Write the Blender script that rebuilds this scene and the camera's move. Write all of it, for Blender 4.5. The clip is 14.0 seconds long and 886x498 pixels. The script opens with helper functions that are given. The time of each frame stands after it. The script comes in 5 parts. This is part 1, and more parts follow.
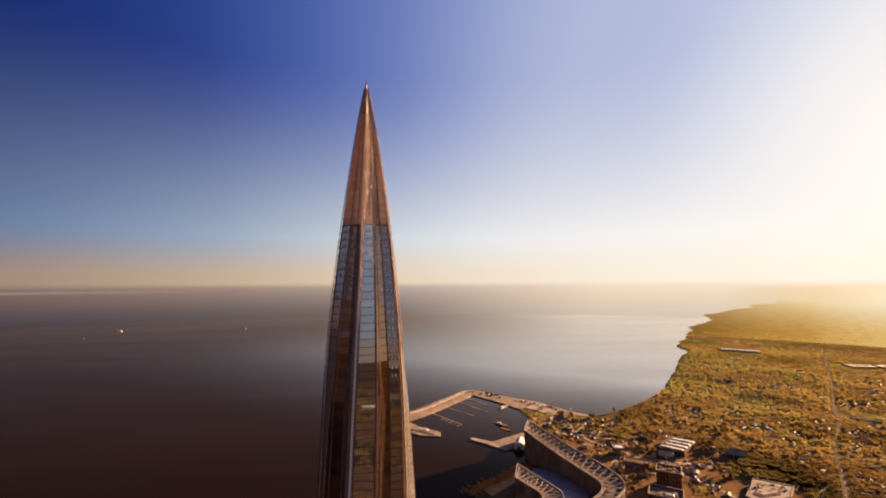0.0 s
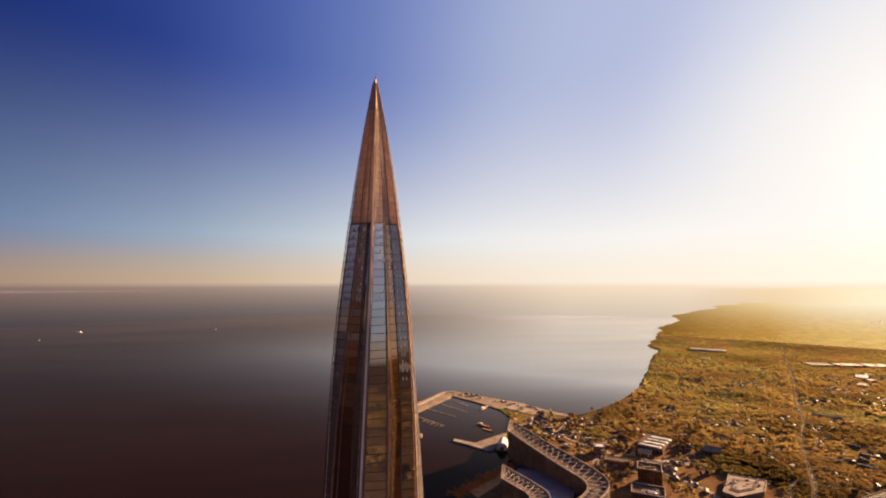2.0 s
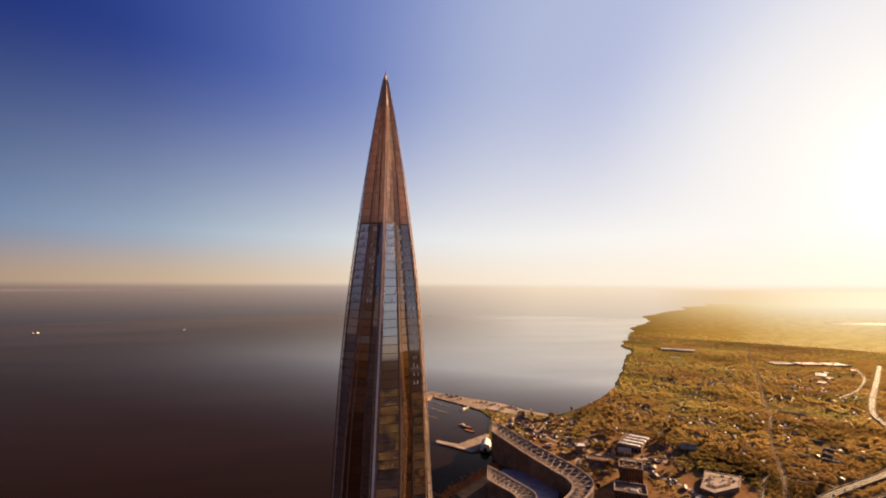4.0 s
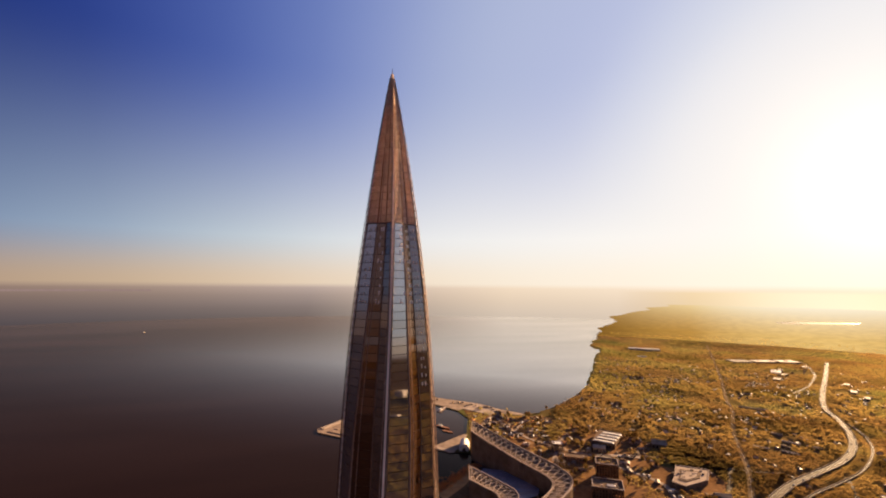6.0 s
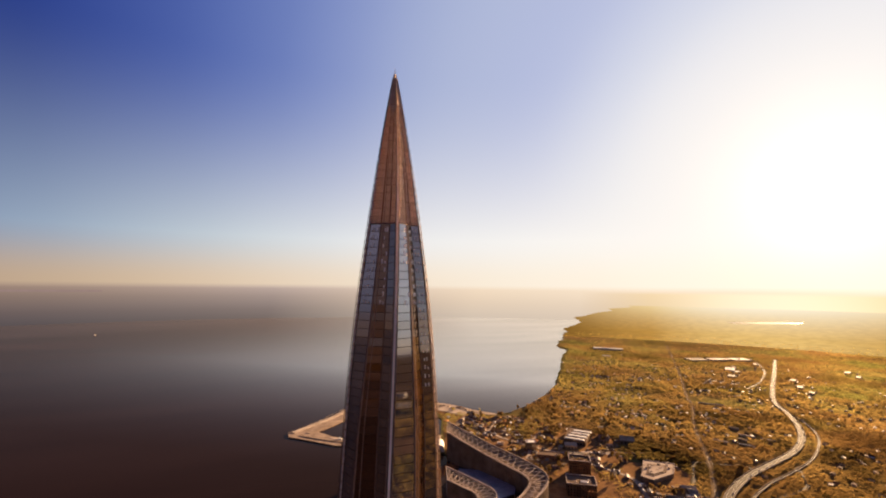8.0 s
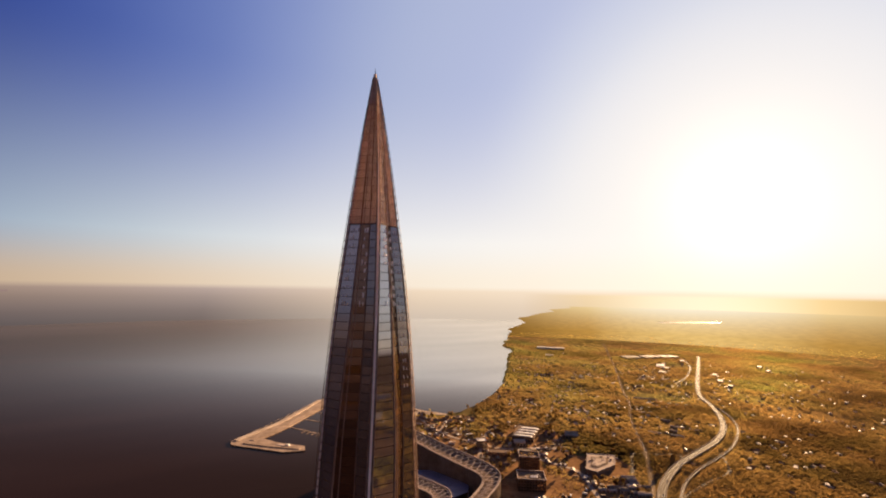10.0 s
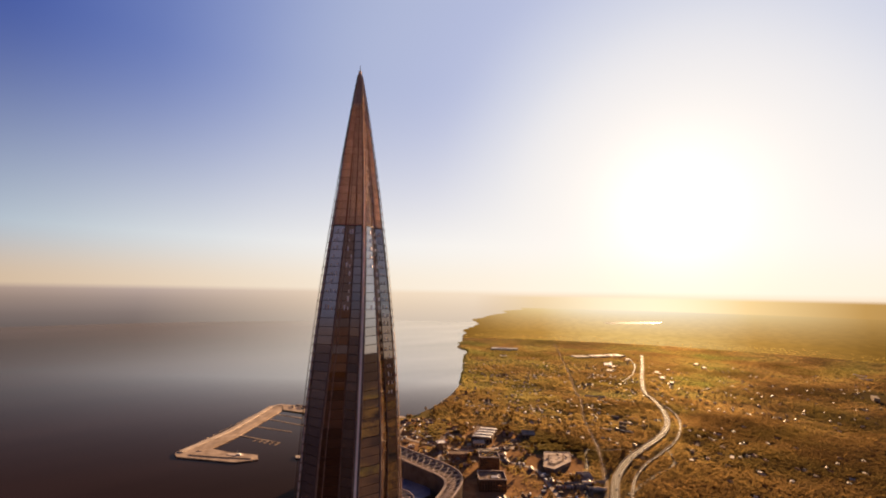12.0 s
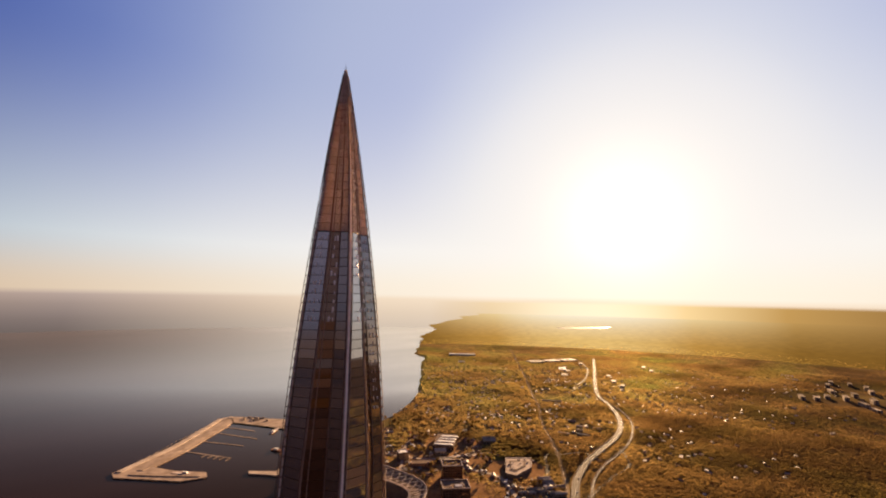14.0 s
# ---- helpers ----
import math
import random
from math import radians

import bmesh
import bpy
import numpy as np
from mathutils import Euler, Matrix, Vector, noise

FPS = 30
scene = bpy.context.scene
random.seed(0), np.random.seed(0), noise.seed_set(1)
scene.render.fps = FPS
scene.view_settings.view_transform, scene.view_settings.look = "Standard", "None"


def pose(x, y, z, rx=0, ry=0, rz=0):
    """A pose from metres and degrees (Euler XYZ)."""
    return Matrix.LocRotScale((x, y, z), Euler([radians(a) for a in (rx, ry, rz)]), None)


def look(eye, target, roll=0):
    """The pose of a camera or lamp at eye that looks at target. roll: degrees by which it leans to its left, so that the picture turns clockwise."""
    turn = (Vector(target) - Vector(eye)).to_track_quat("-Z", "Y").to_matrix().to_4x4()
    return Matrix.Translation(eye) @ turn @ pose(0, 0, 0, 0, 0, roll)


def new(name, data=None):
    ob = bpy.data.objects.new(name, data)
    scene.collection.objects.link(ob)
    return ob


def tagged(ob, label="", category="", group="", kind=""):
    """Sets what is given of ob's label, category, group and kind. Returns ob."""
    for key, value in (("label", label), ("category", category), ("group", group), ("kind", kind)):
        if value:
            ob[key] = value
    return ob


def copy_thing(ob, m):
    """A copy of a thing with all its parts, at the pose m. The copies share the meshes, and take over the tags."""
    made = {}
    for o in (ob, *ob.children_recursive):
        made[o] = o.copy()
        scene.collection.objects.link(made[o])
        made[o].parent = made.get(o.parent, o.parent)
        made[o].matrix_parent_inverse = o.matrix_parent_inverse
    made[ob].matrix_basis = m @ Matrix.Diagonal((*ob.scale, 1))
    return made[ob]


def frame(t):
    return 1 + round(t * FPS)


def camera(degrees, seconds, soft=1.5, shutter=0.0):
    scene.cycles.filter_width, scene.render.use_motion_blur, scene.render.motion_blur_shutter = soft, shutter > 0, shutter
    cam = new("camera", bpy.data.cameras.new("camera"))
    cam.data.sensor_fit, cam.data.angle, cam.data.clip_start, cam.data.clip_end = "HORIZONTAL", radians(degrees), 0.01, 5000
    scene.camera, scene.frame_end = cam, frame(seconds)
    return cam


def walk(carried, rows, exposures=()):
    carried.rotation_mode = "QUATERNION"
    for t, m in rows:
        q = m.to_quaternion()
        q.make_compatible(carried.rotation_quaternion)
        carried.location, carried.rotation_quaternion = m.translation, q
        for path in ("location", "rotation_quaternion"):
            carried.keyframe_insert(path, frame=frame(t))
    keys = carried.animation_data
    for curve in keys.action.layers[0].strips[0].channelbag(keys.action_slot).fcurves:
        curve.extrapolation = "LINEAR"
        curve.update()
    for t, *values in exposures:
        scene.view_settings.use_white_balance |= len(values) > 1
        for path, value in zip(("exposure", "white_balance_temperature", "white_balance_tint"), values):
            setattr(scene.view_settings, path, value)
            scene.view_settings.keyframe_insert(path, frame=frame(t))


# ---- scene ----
cam = camera(91.26, 14.0, 2.0)
PATH = [
    (0, (24.21, -269.41, 333.23), (32.94, -170.12, 341.25), -0.38),
    (0.5, (18.83, -267.32, 333.34), (28.95, -168.16, 341.42), -0.34),
    (1, (13.47, -265.15, 333.41), (25.19, -166.17, 341.51), -0.27),
    (1.5, (8.14, -262.92, 333.50), (21.48, -164.14, 341.57), -0.17),
    (2, (2.78, -260.68, 333.75), (17.48, -162.10, 341.82), -0.09),
    (2.5, (-2.29, -258.52, 334.09), (13.99, -160.19, 342.16), 0.01),
    (3, (-7.22, -256.35, 334.47), (10.53, -158.27, 342.57), 0.11),
    (5.5, (-32.91, -249.22, 334.29), (-7.77, -152.79, 342.62), 0.34),
    (6, (-37.97, -247.97, 334.27), (-10.88, -152.08, 342.67), 0.38),
    (6.5, (-43.07, -246.63, 334.25), (-14.24, -151.25, 342.75), 0.42),
    (7, (-48.02, -245.31, 334.18), (-17.39, -150.50, 342.76), 0.45),
    (7.5, (-52.98, -243.97, 334.10), (-20.61, -149.75, 342.78), 0.49),
    (8, (-57.70, -242.79, 333.98), (-23.37, -149.27, 342.71), 0.52),
    (10.5, (-79.84, -235.20, 333.97), (-31.63, -148.07, 343.14), 0.82),
    (11, (-83.53, -232.33, 334.17), (-33.17, -146.43, 343.38), 0.84),
    (11.5, (-86.97, -229.24, 334.44), (-34.35, -144.71, 343.75), 0.87),
    (12, (-90.11, -225.83, 334.85), (-35.23, -142.78, 344.44), 0.91),
    (12.5, (-93.05, -222.13, 335.33), (-35.96, -140.63, 345.26), 0.93),
    (13, (-95.66, -218.14, 335.84), (-36.59, -138.11, 346.14), 0.96),
    (13.5, (-97.98, -213.98, 336.43), (-36.82, -135.59, 347.11), 0.99),
    (14, (-100.24, -209.64, 337.01), (-37.28, -132.73, 347.99), 1.02),
]
walk(cam, [(t, look(eye, target, roll)) for t, eye, target, roll in PATH], [(0, 2.98, 6800, 13), (7, 2.98, 6800, 13), (14, 2.95, 6800, 13)])

# ---- light ----
SUN_AZ, SUN_EL = radians(62.5), radians(10.0)
SUN_DIR = Vector((math.sin(SUN_AZ) * math.cos(SUN_EL), math.cos(SUN_AZ) * math.cos(SUN_EL), math.sin(SUN_EL)))

world = bpy.data.worlds.new("evening_sky")
scene.world = world
world.use_nodes = True


class Nodes:
    """Short hand for wiring shader nodes."""

    def __init__(self, tree):
        self.tree = tree

    def add(self, kind, *links, operation=""):
        node = self.tree.nodes.new(kind)
        if operation:
            node.operation = operation
        for n, value in enumerate(links):
            self.feed(node.inputs[n], value)
        return node

    def feed(self, socket, value):
        if value is None:
            return
        if isinstance(value, bpy.types.Node):
            value = value.outputs[0]
        if isinstance(value, bpy.types.NodeSocket):
            self.tree.links.new(value, socket)
        else:
            socket.default_value = value

    def maths(self, operation, *links):
        return self.add("ShaderNodeMath", *links, operation=operation)

    def mix(self, factor, a, b, blend="MIX"):
        node = self.tree.nodes.new("ShaderNodeMix")
        node.data_type, node.blend_type = "RGBA", blend
        self.feed(node.inputs[0], factor)
        self.feed(node.inputs[6], a)
        self.feed(node.inputs[7], b)
        return node.outputs[2]

    def ramp(self, factor, stops):
        node = self.tree.nodes.new("ShaderNodeValToRGB")
        self.feed(node.inputs[0], factor)
        band = node.color_ramp.elements
        while len(band) < len(stops):
            band.new(0.5)
        for element, (at, colour) in zip(band, stops):
            element.position, element.color = at, (*colour, 1)
        return node


def rgb(r, g, b):
    """Linear colour from eight-bit values."""
    return tuple(((v / 255 + 0.055) / 1.055) ** 2.4 if v > 10 else v / 255 / 12.92 for v in (r, g, b))


w = Nodes(world.node_tree)
way = w.add("ShaderNodeTexCoord").outputs["Generated"]
axis = w.add("ShaderNodeSeparateXYZ", way)
height = w.maths("ABSOLUTE", axis.outputs[2])
folded = w.add("ShaderNodeCombineXYZ", axis.outputs[0], axis.outputs[1], height)
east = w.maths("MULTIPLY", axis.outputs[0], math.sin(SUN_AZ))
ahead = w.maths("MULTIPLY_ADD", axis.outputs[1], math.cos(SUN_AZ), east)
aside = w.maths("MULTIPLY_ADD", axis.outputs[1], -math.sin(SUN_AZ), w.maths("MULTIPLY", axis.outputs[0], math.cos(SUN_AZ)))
# Unseen sky opposite the sun, lightened for what the tower's panes mirror.
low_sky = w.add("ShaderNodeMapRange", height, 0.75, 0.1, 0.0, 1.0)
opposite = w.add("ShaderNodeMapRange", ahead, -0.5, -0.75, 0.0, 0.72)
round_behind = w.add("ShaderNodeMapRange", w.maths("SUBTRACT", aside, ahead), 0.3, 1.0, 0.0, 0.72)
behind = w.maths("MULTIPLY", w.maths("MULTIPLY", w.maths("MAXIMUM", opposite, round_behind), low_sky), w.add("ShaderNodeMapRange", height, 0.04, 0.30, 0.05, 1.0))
near_sun = w.add("ShaderNodeVectorMath", folded, tuple(SUN_DIR), operation="DOT_PRODUCT").outputs["Value"]
turned = w.maths("SUBTRACT", 1.0, near_sun)


def round_the_sun(stops):
    """Sky colours by the angle from the sun, in degrees."""
    node = w.ramp(w.maths("MULTIPLY", turned, 0.5), [((1 - math.cos(radians(d))) / 2, rgb(*c)) for d, c in stops])
    node.color_ramp.interpolation = "B_SPLINE"
    return node.outputs[0]


high = round_the_sun([(0, (250, 249, 246)), (14, (246, 246, 246)), (22, (214, 222, 238)), (30, (178, 190, 226)), (38, (176, 189, 222)), (46, (166, 181, 217)), (54, (136, 154, 205)), (62, (105, 127, 190)), (72, (71, 95, 169)), (84, (37, 60, 138)), (104, (8, 33, 96)), (130, (10, 30, 90)), (180, (20, 44, 106))])
middle = round_the_sun([(0, (250, 249, 246)), (20, (248, 248, 245)), (34, (242, 244, 244)), (47, (234, 238, 240)), (57, (220, 228, 234)), (70, (190, 205, 216)), (84, (149, 170, 194)), (104, (90, 118, 160)), (130, (70, 82, 114)), (180, (96, 100, 124))])
low = round_the_sun([(0, (252, 247, 234)), (24, (250, 244, 230)), (48, (243, 231, 212)), (68, (222, 202, 178)), (84, (196, 174, 148)), (104, (160, 136, 120)), (128, (110, 88, 80)), (180, (104, 80, 70))])
rise = w.maths("ARCSINE", height)
to_middle = w.add("ShaderNodeMapRange", rise, radians(0.2), radians(6.5), 0.0, 1.0)
to_middle.interpolation_type = "SMOOTHSTEP"
to_high = w.maths("POWER", w.add("ShaderNodeMapRange", rise, radians(27.0), radians(6.0), 0.0, 1.0), 1.7)
sky = w.mix(to_high, high, w.mix(to_middle, low, middle))
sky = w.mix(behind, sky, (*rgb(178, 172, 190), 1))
# Below the horizon, painted on: far sea with mirrored sky glow, hazy plain inland.
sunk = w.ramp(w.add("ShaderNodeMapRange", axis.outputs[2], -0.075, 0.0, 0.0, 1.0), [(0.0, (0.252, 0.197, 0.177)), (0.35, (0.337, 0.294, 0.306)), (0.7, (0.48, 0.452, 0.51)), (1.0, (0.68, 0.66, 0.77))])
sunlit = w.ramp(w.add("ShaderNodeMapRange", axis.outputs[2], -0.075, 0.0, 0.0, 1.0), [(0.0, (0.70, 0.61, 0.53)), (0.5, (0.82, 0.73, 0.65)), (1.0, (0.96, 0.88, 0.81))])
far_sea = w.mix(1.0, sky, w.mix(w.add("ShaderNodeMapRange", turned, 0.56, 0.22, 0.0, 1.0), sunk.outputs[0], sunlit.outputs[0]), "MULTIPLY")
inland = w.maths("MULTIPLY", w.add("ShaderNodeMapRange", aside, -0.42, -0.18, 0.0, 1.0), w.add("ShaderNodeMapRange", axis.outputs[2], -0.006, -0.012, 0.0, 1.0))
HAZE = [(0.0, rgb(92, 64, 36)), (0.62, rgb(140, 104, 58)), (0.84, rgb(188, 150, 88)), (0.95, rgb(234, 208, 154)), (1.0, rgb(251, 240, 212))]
# The painted haze is brightest a few degrees seaward of the sun.
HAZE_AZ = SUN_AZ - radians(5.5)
toward_haze = w.add("ShaderNodeVectorMath", way, (math.sin(HAZE_AZ), math.cos(HAZE_AZ), 0.0), operation="DOT_PRODUCT").outputs["Value"]
plain = w.ramp(w.add("ShaderNodeMapRange", toward_haze, 0.6, 1.0, 0.0, 1.0), HAZE)
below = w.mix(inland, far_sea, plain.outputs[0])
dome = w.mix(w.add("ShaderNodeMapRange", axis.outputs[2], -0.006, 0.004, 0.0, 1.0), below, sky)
hot_core = w.maths("EXPONENT", w.maths("MULTIPLY", turned, -140.0))
halo = w.mix(1.0, dome, w.mix(hot_core, (0, 0, 0, 1), (0.5, 0.4, 0.28, 1)), "ADD")
air = w.add("ShaderNodeTexSky")
air.sky_type, air.sun_disc, air.sun_elevation, air.sun_rotation = "NISHITA", False, SUN_EL, SUN_AZ
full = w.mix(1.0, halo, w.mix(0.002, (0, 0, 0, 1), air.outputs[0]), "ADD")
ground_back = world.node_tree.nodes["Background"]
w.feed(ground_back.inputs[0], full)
ground_back.inputs[1].default_value = 0.125

sun = new("sun", bpy.data.lights.new("sun", "SUN"))
sun.data.energy, sun.data.angle, sun.data.color = 4.8, radians(1.8), (1.0, 0.665, 0.365)
sun.matrix_world = look(SUN_DIR * 2000, (0, 0, 0))


# ---- materials ----
def material(name, dark, light, scale=0.05, rough=0.7, metal=0.0, bump=0.0, fine=1.0, detail=4.0, random_part=0.0, ior=1.03, island=False):
    """A surface of two tones in patches, with finer grain over it."""
    m = bpy.data.materials.new(name)
    m.use_nodes = True
    n = Nodes(m.node_tree)
    shade = m.node_tree.nodes["Principled BSDF"]
    place = n.add("ShaderNodeTexCoord").outputs["Object"]
    broad = n.add("ShaderNodeTexNoise", place, None, scale, detail)
    grain = n.add("ShaderNodeTexNoise", place, None, fine, 3.0)
    mixed = n.maths("MULTIPLY_ADD", grain.outputs[0], 0.45, n.maths("MULTIPLY", broad.outputs[0], 0.75))
    if random_part:
        own = n.add("ShaderNodeNewGeometry").outputs["Random Per Island"] if island else n.add("ShaderNodeObjectInfo").outputs["Random"]
        mixed = n.maths("MULTIPLY_ADD", n.maths("SUBTRACT", own, 0.5), random_part, mixed)
    tone = n.ramp(mixed, [(0.42, dark), (0.78, light)])
    n.feed(shade.inputs["Base Color"], tone)
    n.feed(shade.inputs["Roughness"], n.maths("MULTIPLY_ADD", grain.outputs[0], 0.2 * rough, 0.9 * rough))
    shade.inputs["Metallic"].default_value, shade.inputs["IOR"].default_value = metal, ior
    if bump:
        relief = n.add("ShaderNodeBump", bump, 1.0)
        n.feed(relief.inputs["Height"], mixed)
        n.feed(shade.inputs["Normal"], relief)
    return m


def foliage(name, stops, through_share=0.45, glow=1.0, brown_to_hazy=True, gleam=0.075):
    """Leaves: colour by clump and by wide patches, part of the light passing through."""
    m = bpy.data.materials.new(name)
    m.use_nodes = True
    n = Nodes(m.node_tree)
    place = n.add("ShaderNodeTexCoord").outputs["Object"]
    wide = n.add("ShaderNodeTexNoise", place, None, 0.004, 3.0)
    small = n.add("ShaderNodeTexNoise", place, None, 0.35, 3.0)
    own = n.add("ShaderNodeNewGeometry").outputs["Random Per Island"]
    value = n.maths("MULTIPLY_ADD", own, 0.06, n.maths("MULTIPLY_ADD", small.outputs[0], 0.12, n.maths("MULTIPLY_ADD", wide.outputs[0], 1.3, -0.245)))
    # Browner wood to the south; leaves to the north painted lighter for sunlit haze.
    if brown_to_hazy:
        northing = n.maths("MULTIPLY_ADD", wide.outputs[0], 500.0, n.add("ShaderNodeSeparateXYZ", place).outputs[1])
        value = n.maths("ADD", value, n.add("ShaderNodeMapRange", northing, 430.0, 930.0, -0.45, -0.07))
    tone = n.ramp(value, stops)
    broad = n.add("ShaderNodeTexNoise", place, None, 0.0035, 4.0)
    tone = n.mix(n.add("ShaderNodeMapRange", broad.outputs[0], 0.46, 0.62, 0.0, 0.75), tone.outputs[0], n.mix(1.0, tone.outputs[0], (0.66, 0.84, 0.66, 1), "MULTIPLY"))
    diffuse = n.add("ShaderNodeBsdfDiffuse", tone)
    own_side = n.add("ShaderNodeVectorMath", n.add("ShaderNodeNewGeometry").outputs["Normal"], (0.15, 0.15, 0.15), operation="MULTIPLY")
    skyward = n.add("ShaderNodeVectorMath", n.add("ShaderNodeVectorMath", own_side, (0.0, 0.0, 1.0), operation="ADD"), operation="NORMALIZE")
    n.feed(diffuse.inputs["Normal"], skyward)
    passing = n.add("ShaderNodeBsdfTranslucent", n.mix(1.0, tone, (glow, glow * 0.9, glow * 0.68, 1), "MULTIPLY"))
    both = n.add("ShaderNodeMixShader", through_share, diffuse, passing)
    # Waxy leaves gleam faintly against a low sun.
    waxy = n.add("ShaderNodeBsdfGlossy", n.mix(1.0, tone, (3.2, 2.9, 2.2, 1), "MULTIPLY"), 0.6)
    n.feed(waxy.inputs["Normal"], skyward)
    n.feed(m.node_tree.nodes["Material Output"].inputs[0], n.add("ShaderNodeMixShader", gleam, both, waxy))
    return m


def water_material(name, deep, gloss, rough, ripple, size):
    """Dark water under a tinted mirror that strengthens at low angles."""
    m = bpy.data.materials.new(name)
    m.use_nodes = True
    n = Nodes(m.node_tree)
    place = n.add("ShaderNodeMapping", n.add("ShaderNodeTexCoord").outputs["Object"])
    place.inputs["Rotation"].default_value = (0, 0, radians(20))
    place.inputs["Scale"].default_value = (0.22, 1.0, 1.0)
    streaks = n.add("ShaderNodeTexNoise", place, None, 0.0035, 6.0)
    waves = n.add("ShaderNodeTexNoise", n.add("ShaderNodeTexCoord").outputs["Object"], None, size, 4.0)
    relief = n.add("ShaderNodeBump")
    relief.inputs["Strength"].default_value, relief.inputs["Distance"].default_value = ripple, 0.6
    n.feed(relief.inputs["Height"], waves)
    body = n.add("ShaderNodeBsdfDiffuse", n.ramp(streaks, [(0.35, deep), (0.7, tuple(v * 1.6 for v in deep))]))
    # Gloss lightened by colour towards the coast, for sun haze there; darker further out.
    out = n.add("ShaderNodeVectorMath", n.add("ShaderNodeTexCoord").outputs["Object"], (math.cos(radians(36)), -math.sin(radians(36)), 0.0), operation="DOT_PRODUCT").outputs["Value"]
    offshore = n.maths("MULTIPLY_ADD", streaks.outputs[0], 500.0, n.maths("SUBTRACT", -140.0, out))
    along = n.add("ShaderNodeVectorMath", n.add("ShaderNodeTexCoord").outputs["Object"], (math.sin(radians(36)), math.cos(radians(36)), 0.0), operation="DOT_PRODUCT").outputs["Value"]
    lightened = n.add("ShaderNodeMapRange", offshore, 300.0, 3000.0, 1.0, 0.0)
    lightened.interpolation_type = "SMOOTHSTEP"
    lightened = n.maths("MULTIPLY", lightened, n.add("ShaderNodeMapRange", along, 500.0, 1400.0, 0.0, 1.0))
    # Far out, this lightening only depends on the bearing from the sun.
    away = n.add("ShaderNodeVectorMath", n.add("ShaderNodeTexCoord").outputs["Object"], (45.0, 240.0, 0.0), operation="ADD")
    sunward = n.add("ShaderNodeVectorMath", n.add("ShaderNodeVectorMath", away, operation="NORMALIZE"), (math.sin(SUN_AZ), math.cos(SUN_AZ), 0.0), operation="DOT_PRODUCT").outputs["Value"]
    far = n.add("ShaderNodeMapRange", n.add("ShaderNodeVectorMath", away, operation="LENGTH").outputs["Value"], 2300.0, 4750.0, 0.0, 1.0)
    lightened = n.add("ShaderNodeMix", far, None, lightened, n.add("ShaderNodeMapRange", sunward, 0.436, 0.782, 0.0, 1.0))
    shine = n.mix(1.0, n.mix(lightened, (*gloss, 1), (1.0, 0.885, 0.745, 1)), n.ramp(streaks, [(0.3, (0.84,) * 3), (0.7, (1.0,) * 3)]).outputs[0], "MULTIPLY")
    mirror = n.add("ShaderNodeBsdfGlossy", shine, n.maths("MULTIPLY_ADD", streaks.outputs[0], 0.12, rough))
    n.feed(mirror.inputs["Normal"], relief)
    fresnel = n.maths("MINIMUM", n.maths("POWER", n.add("ShaderNodeFresnel", 1.5), n.maths("MULTIPLY_ADD", lightened, -1.42, 1.70)), 0.9)
    n.feed(m.node_tree.nodes["Material Output"].inputs[0], n.add("ShaderNodeMixShader", fresnel, body, mirror))
    return m


def pane_material(name, tint, rough, spread=0.3, metal=1.0, ior=1.45):
    """Coated mirror glass: it reflects like tinted metal, a little differently from pane to pane."""
    m = bpy.data.materials.new(name)
    m.use_nodes = True
    n = Nodes(m.node_tree)
    shade = m.node_tree.nodes["Principled BSDF"]
    own = n.add("ShaderNodeObjectInfo").outputs["Random"]
    dirt = n.add("ShaderNodeTexNoise", n.add("ShaderNodeTexCoord").outputs["Object"], None, 0.35, 4.0)
    value = n.maths("MULTIPLY_ADD", own, spread, n.maths("MULTIPLY_ADD", dirt.outputs[0], 0.35, 0.62 - spread / 2))
    n.feed(shade.inputs["Base Color"], n.mix(value, (*(v * 0.45 for v in tint), 1), (*tint, 1)))
    n.feed(shade.inputs["Roughness"], n.maths("MULTIPLY_ADD", dirt.outputs[0], rough, rough * 0.5))
    shade.inputs["Metallic"].default_value, shade.inputs["IOR"].default_value = metal, ior
    return m


def lit_panel(name, dark, light, share):
    """Thin bronzed glass that scatters light and lets a share of it through."""
    m = bpy.data.materials.new(name)
    m.use_nodes = True
    n = Nodes(m.node_tree)
    grain = n.add("ShaderNodeTexNoise", n.add("ShaderNodeTexCoord").outputs["Object"], None, 0.6, 4.0)
    value = n.maths("MULTIPLY_ADD", n.add("ShaderNodeObjectInfo").outputs["Random"], 0.4, n.maths("MULTIPLY", grain.outputs[0], 0.6))
    tone = n.ramp(value, [(0.2, dark), (0.8, light)])
    both = n.add("ShaderNodeMixShader", share, n.add("ShaderNodeBsdfDiffuse", tone), n.add("ShaderNodeBsdfTranslucent", tone))
    n.feed(m.node_tree.nodes["Material Output"].inputs[0], both)
    return m


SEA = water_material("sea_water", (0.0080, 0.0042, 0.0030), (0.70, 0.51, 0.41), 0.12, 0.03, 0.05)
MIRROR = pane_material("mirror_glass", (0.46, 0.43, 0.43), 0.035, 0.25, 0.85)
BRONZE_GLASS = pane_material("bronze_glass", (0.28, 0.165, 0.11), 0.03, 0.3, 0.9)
# The mirror glass again, tinted darker for the dim reflection on side facets.
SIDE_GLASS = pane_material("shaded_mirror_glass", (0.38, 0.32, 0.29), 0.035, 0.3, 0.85)

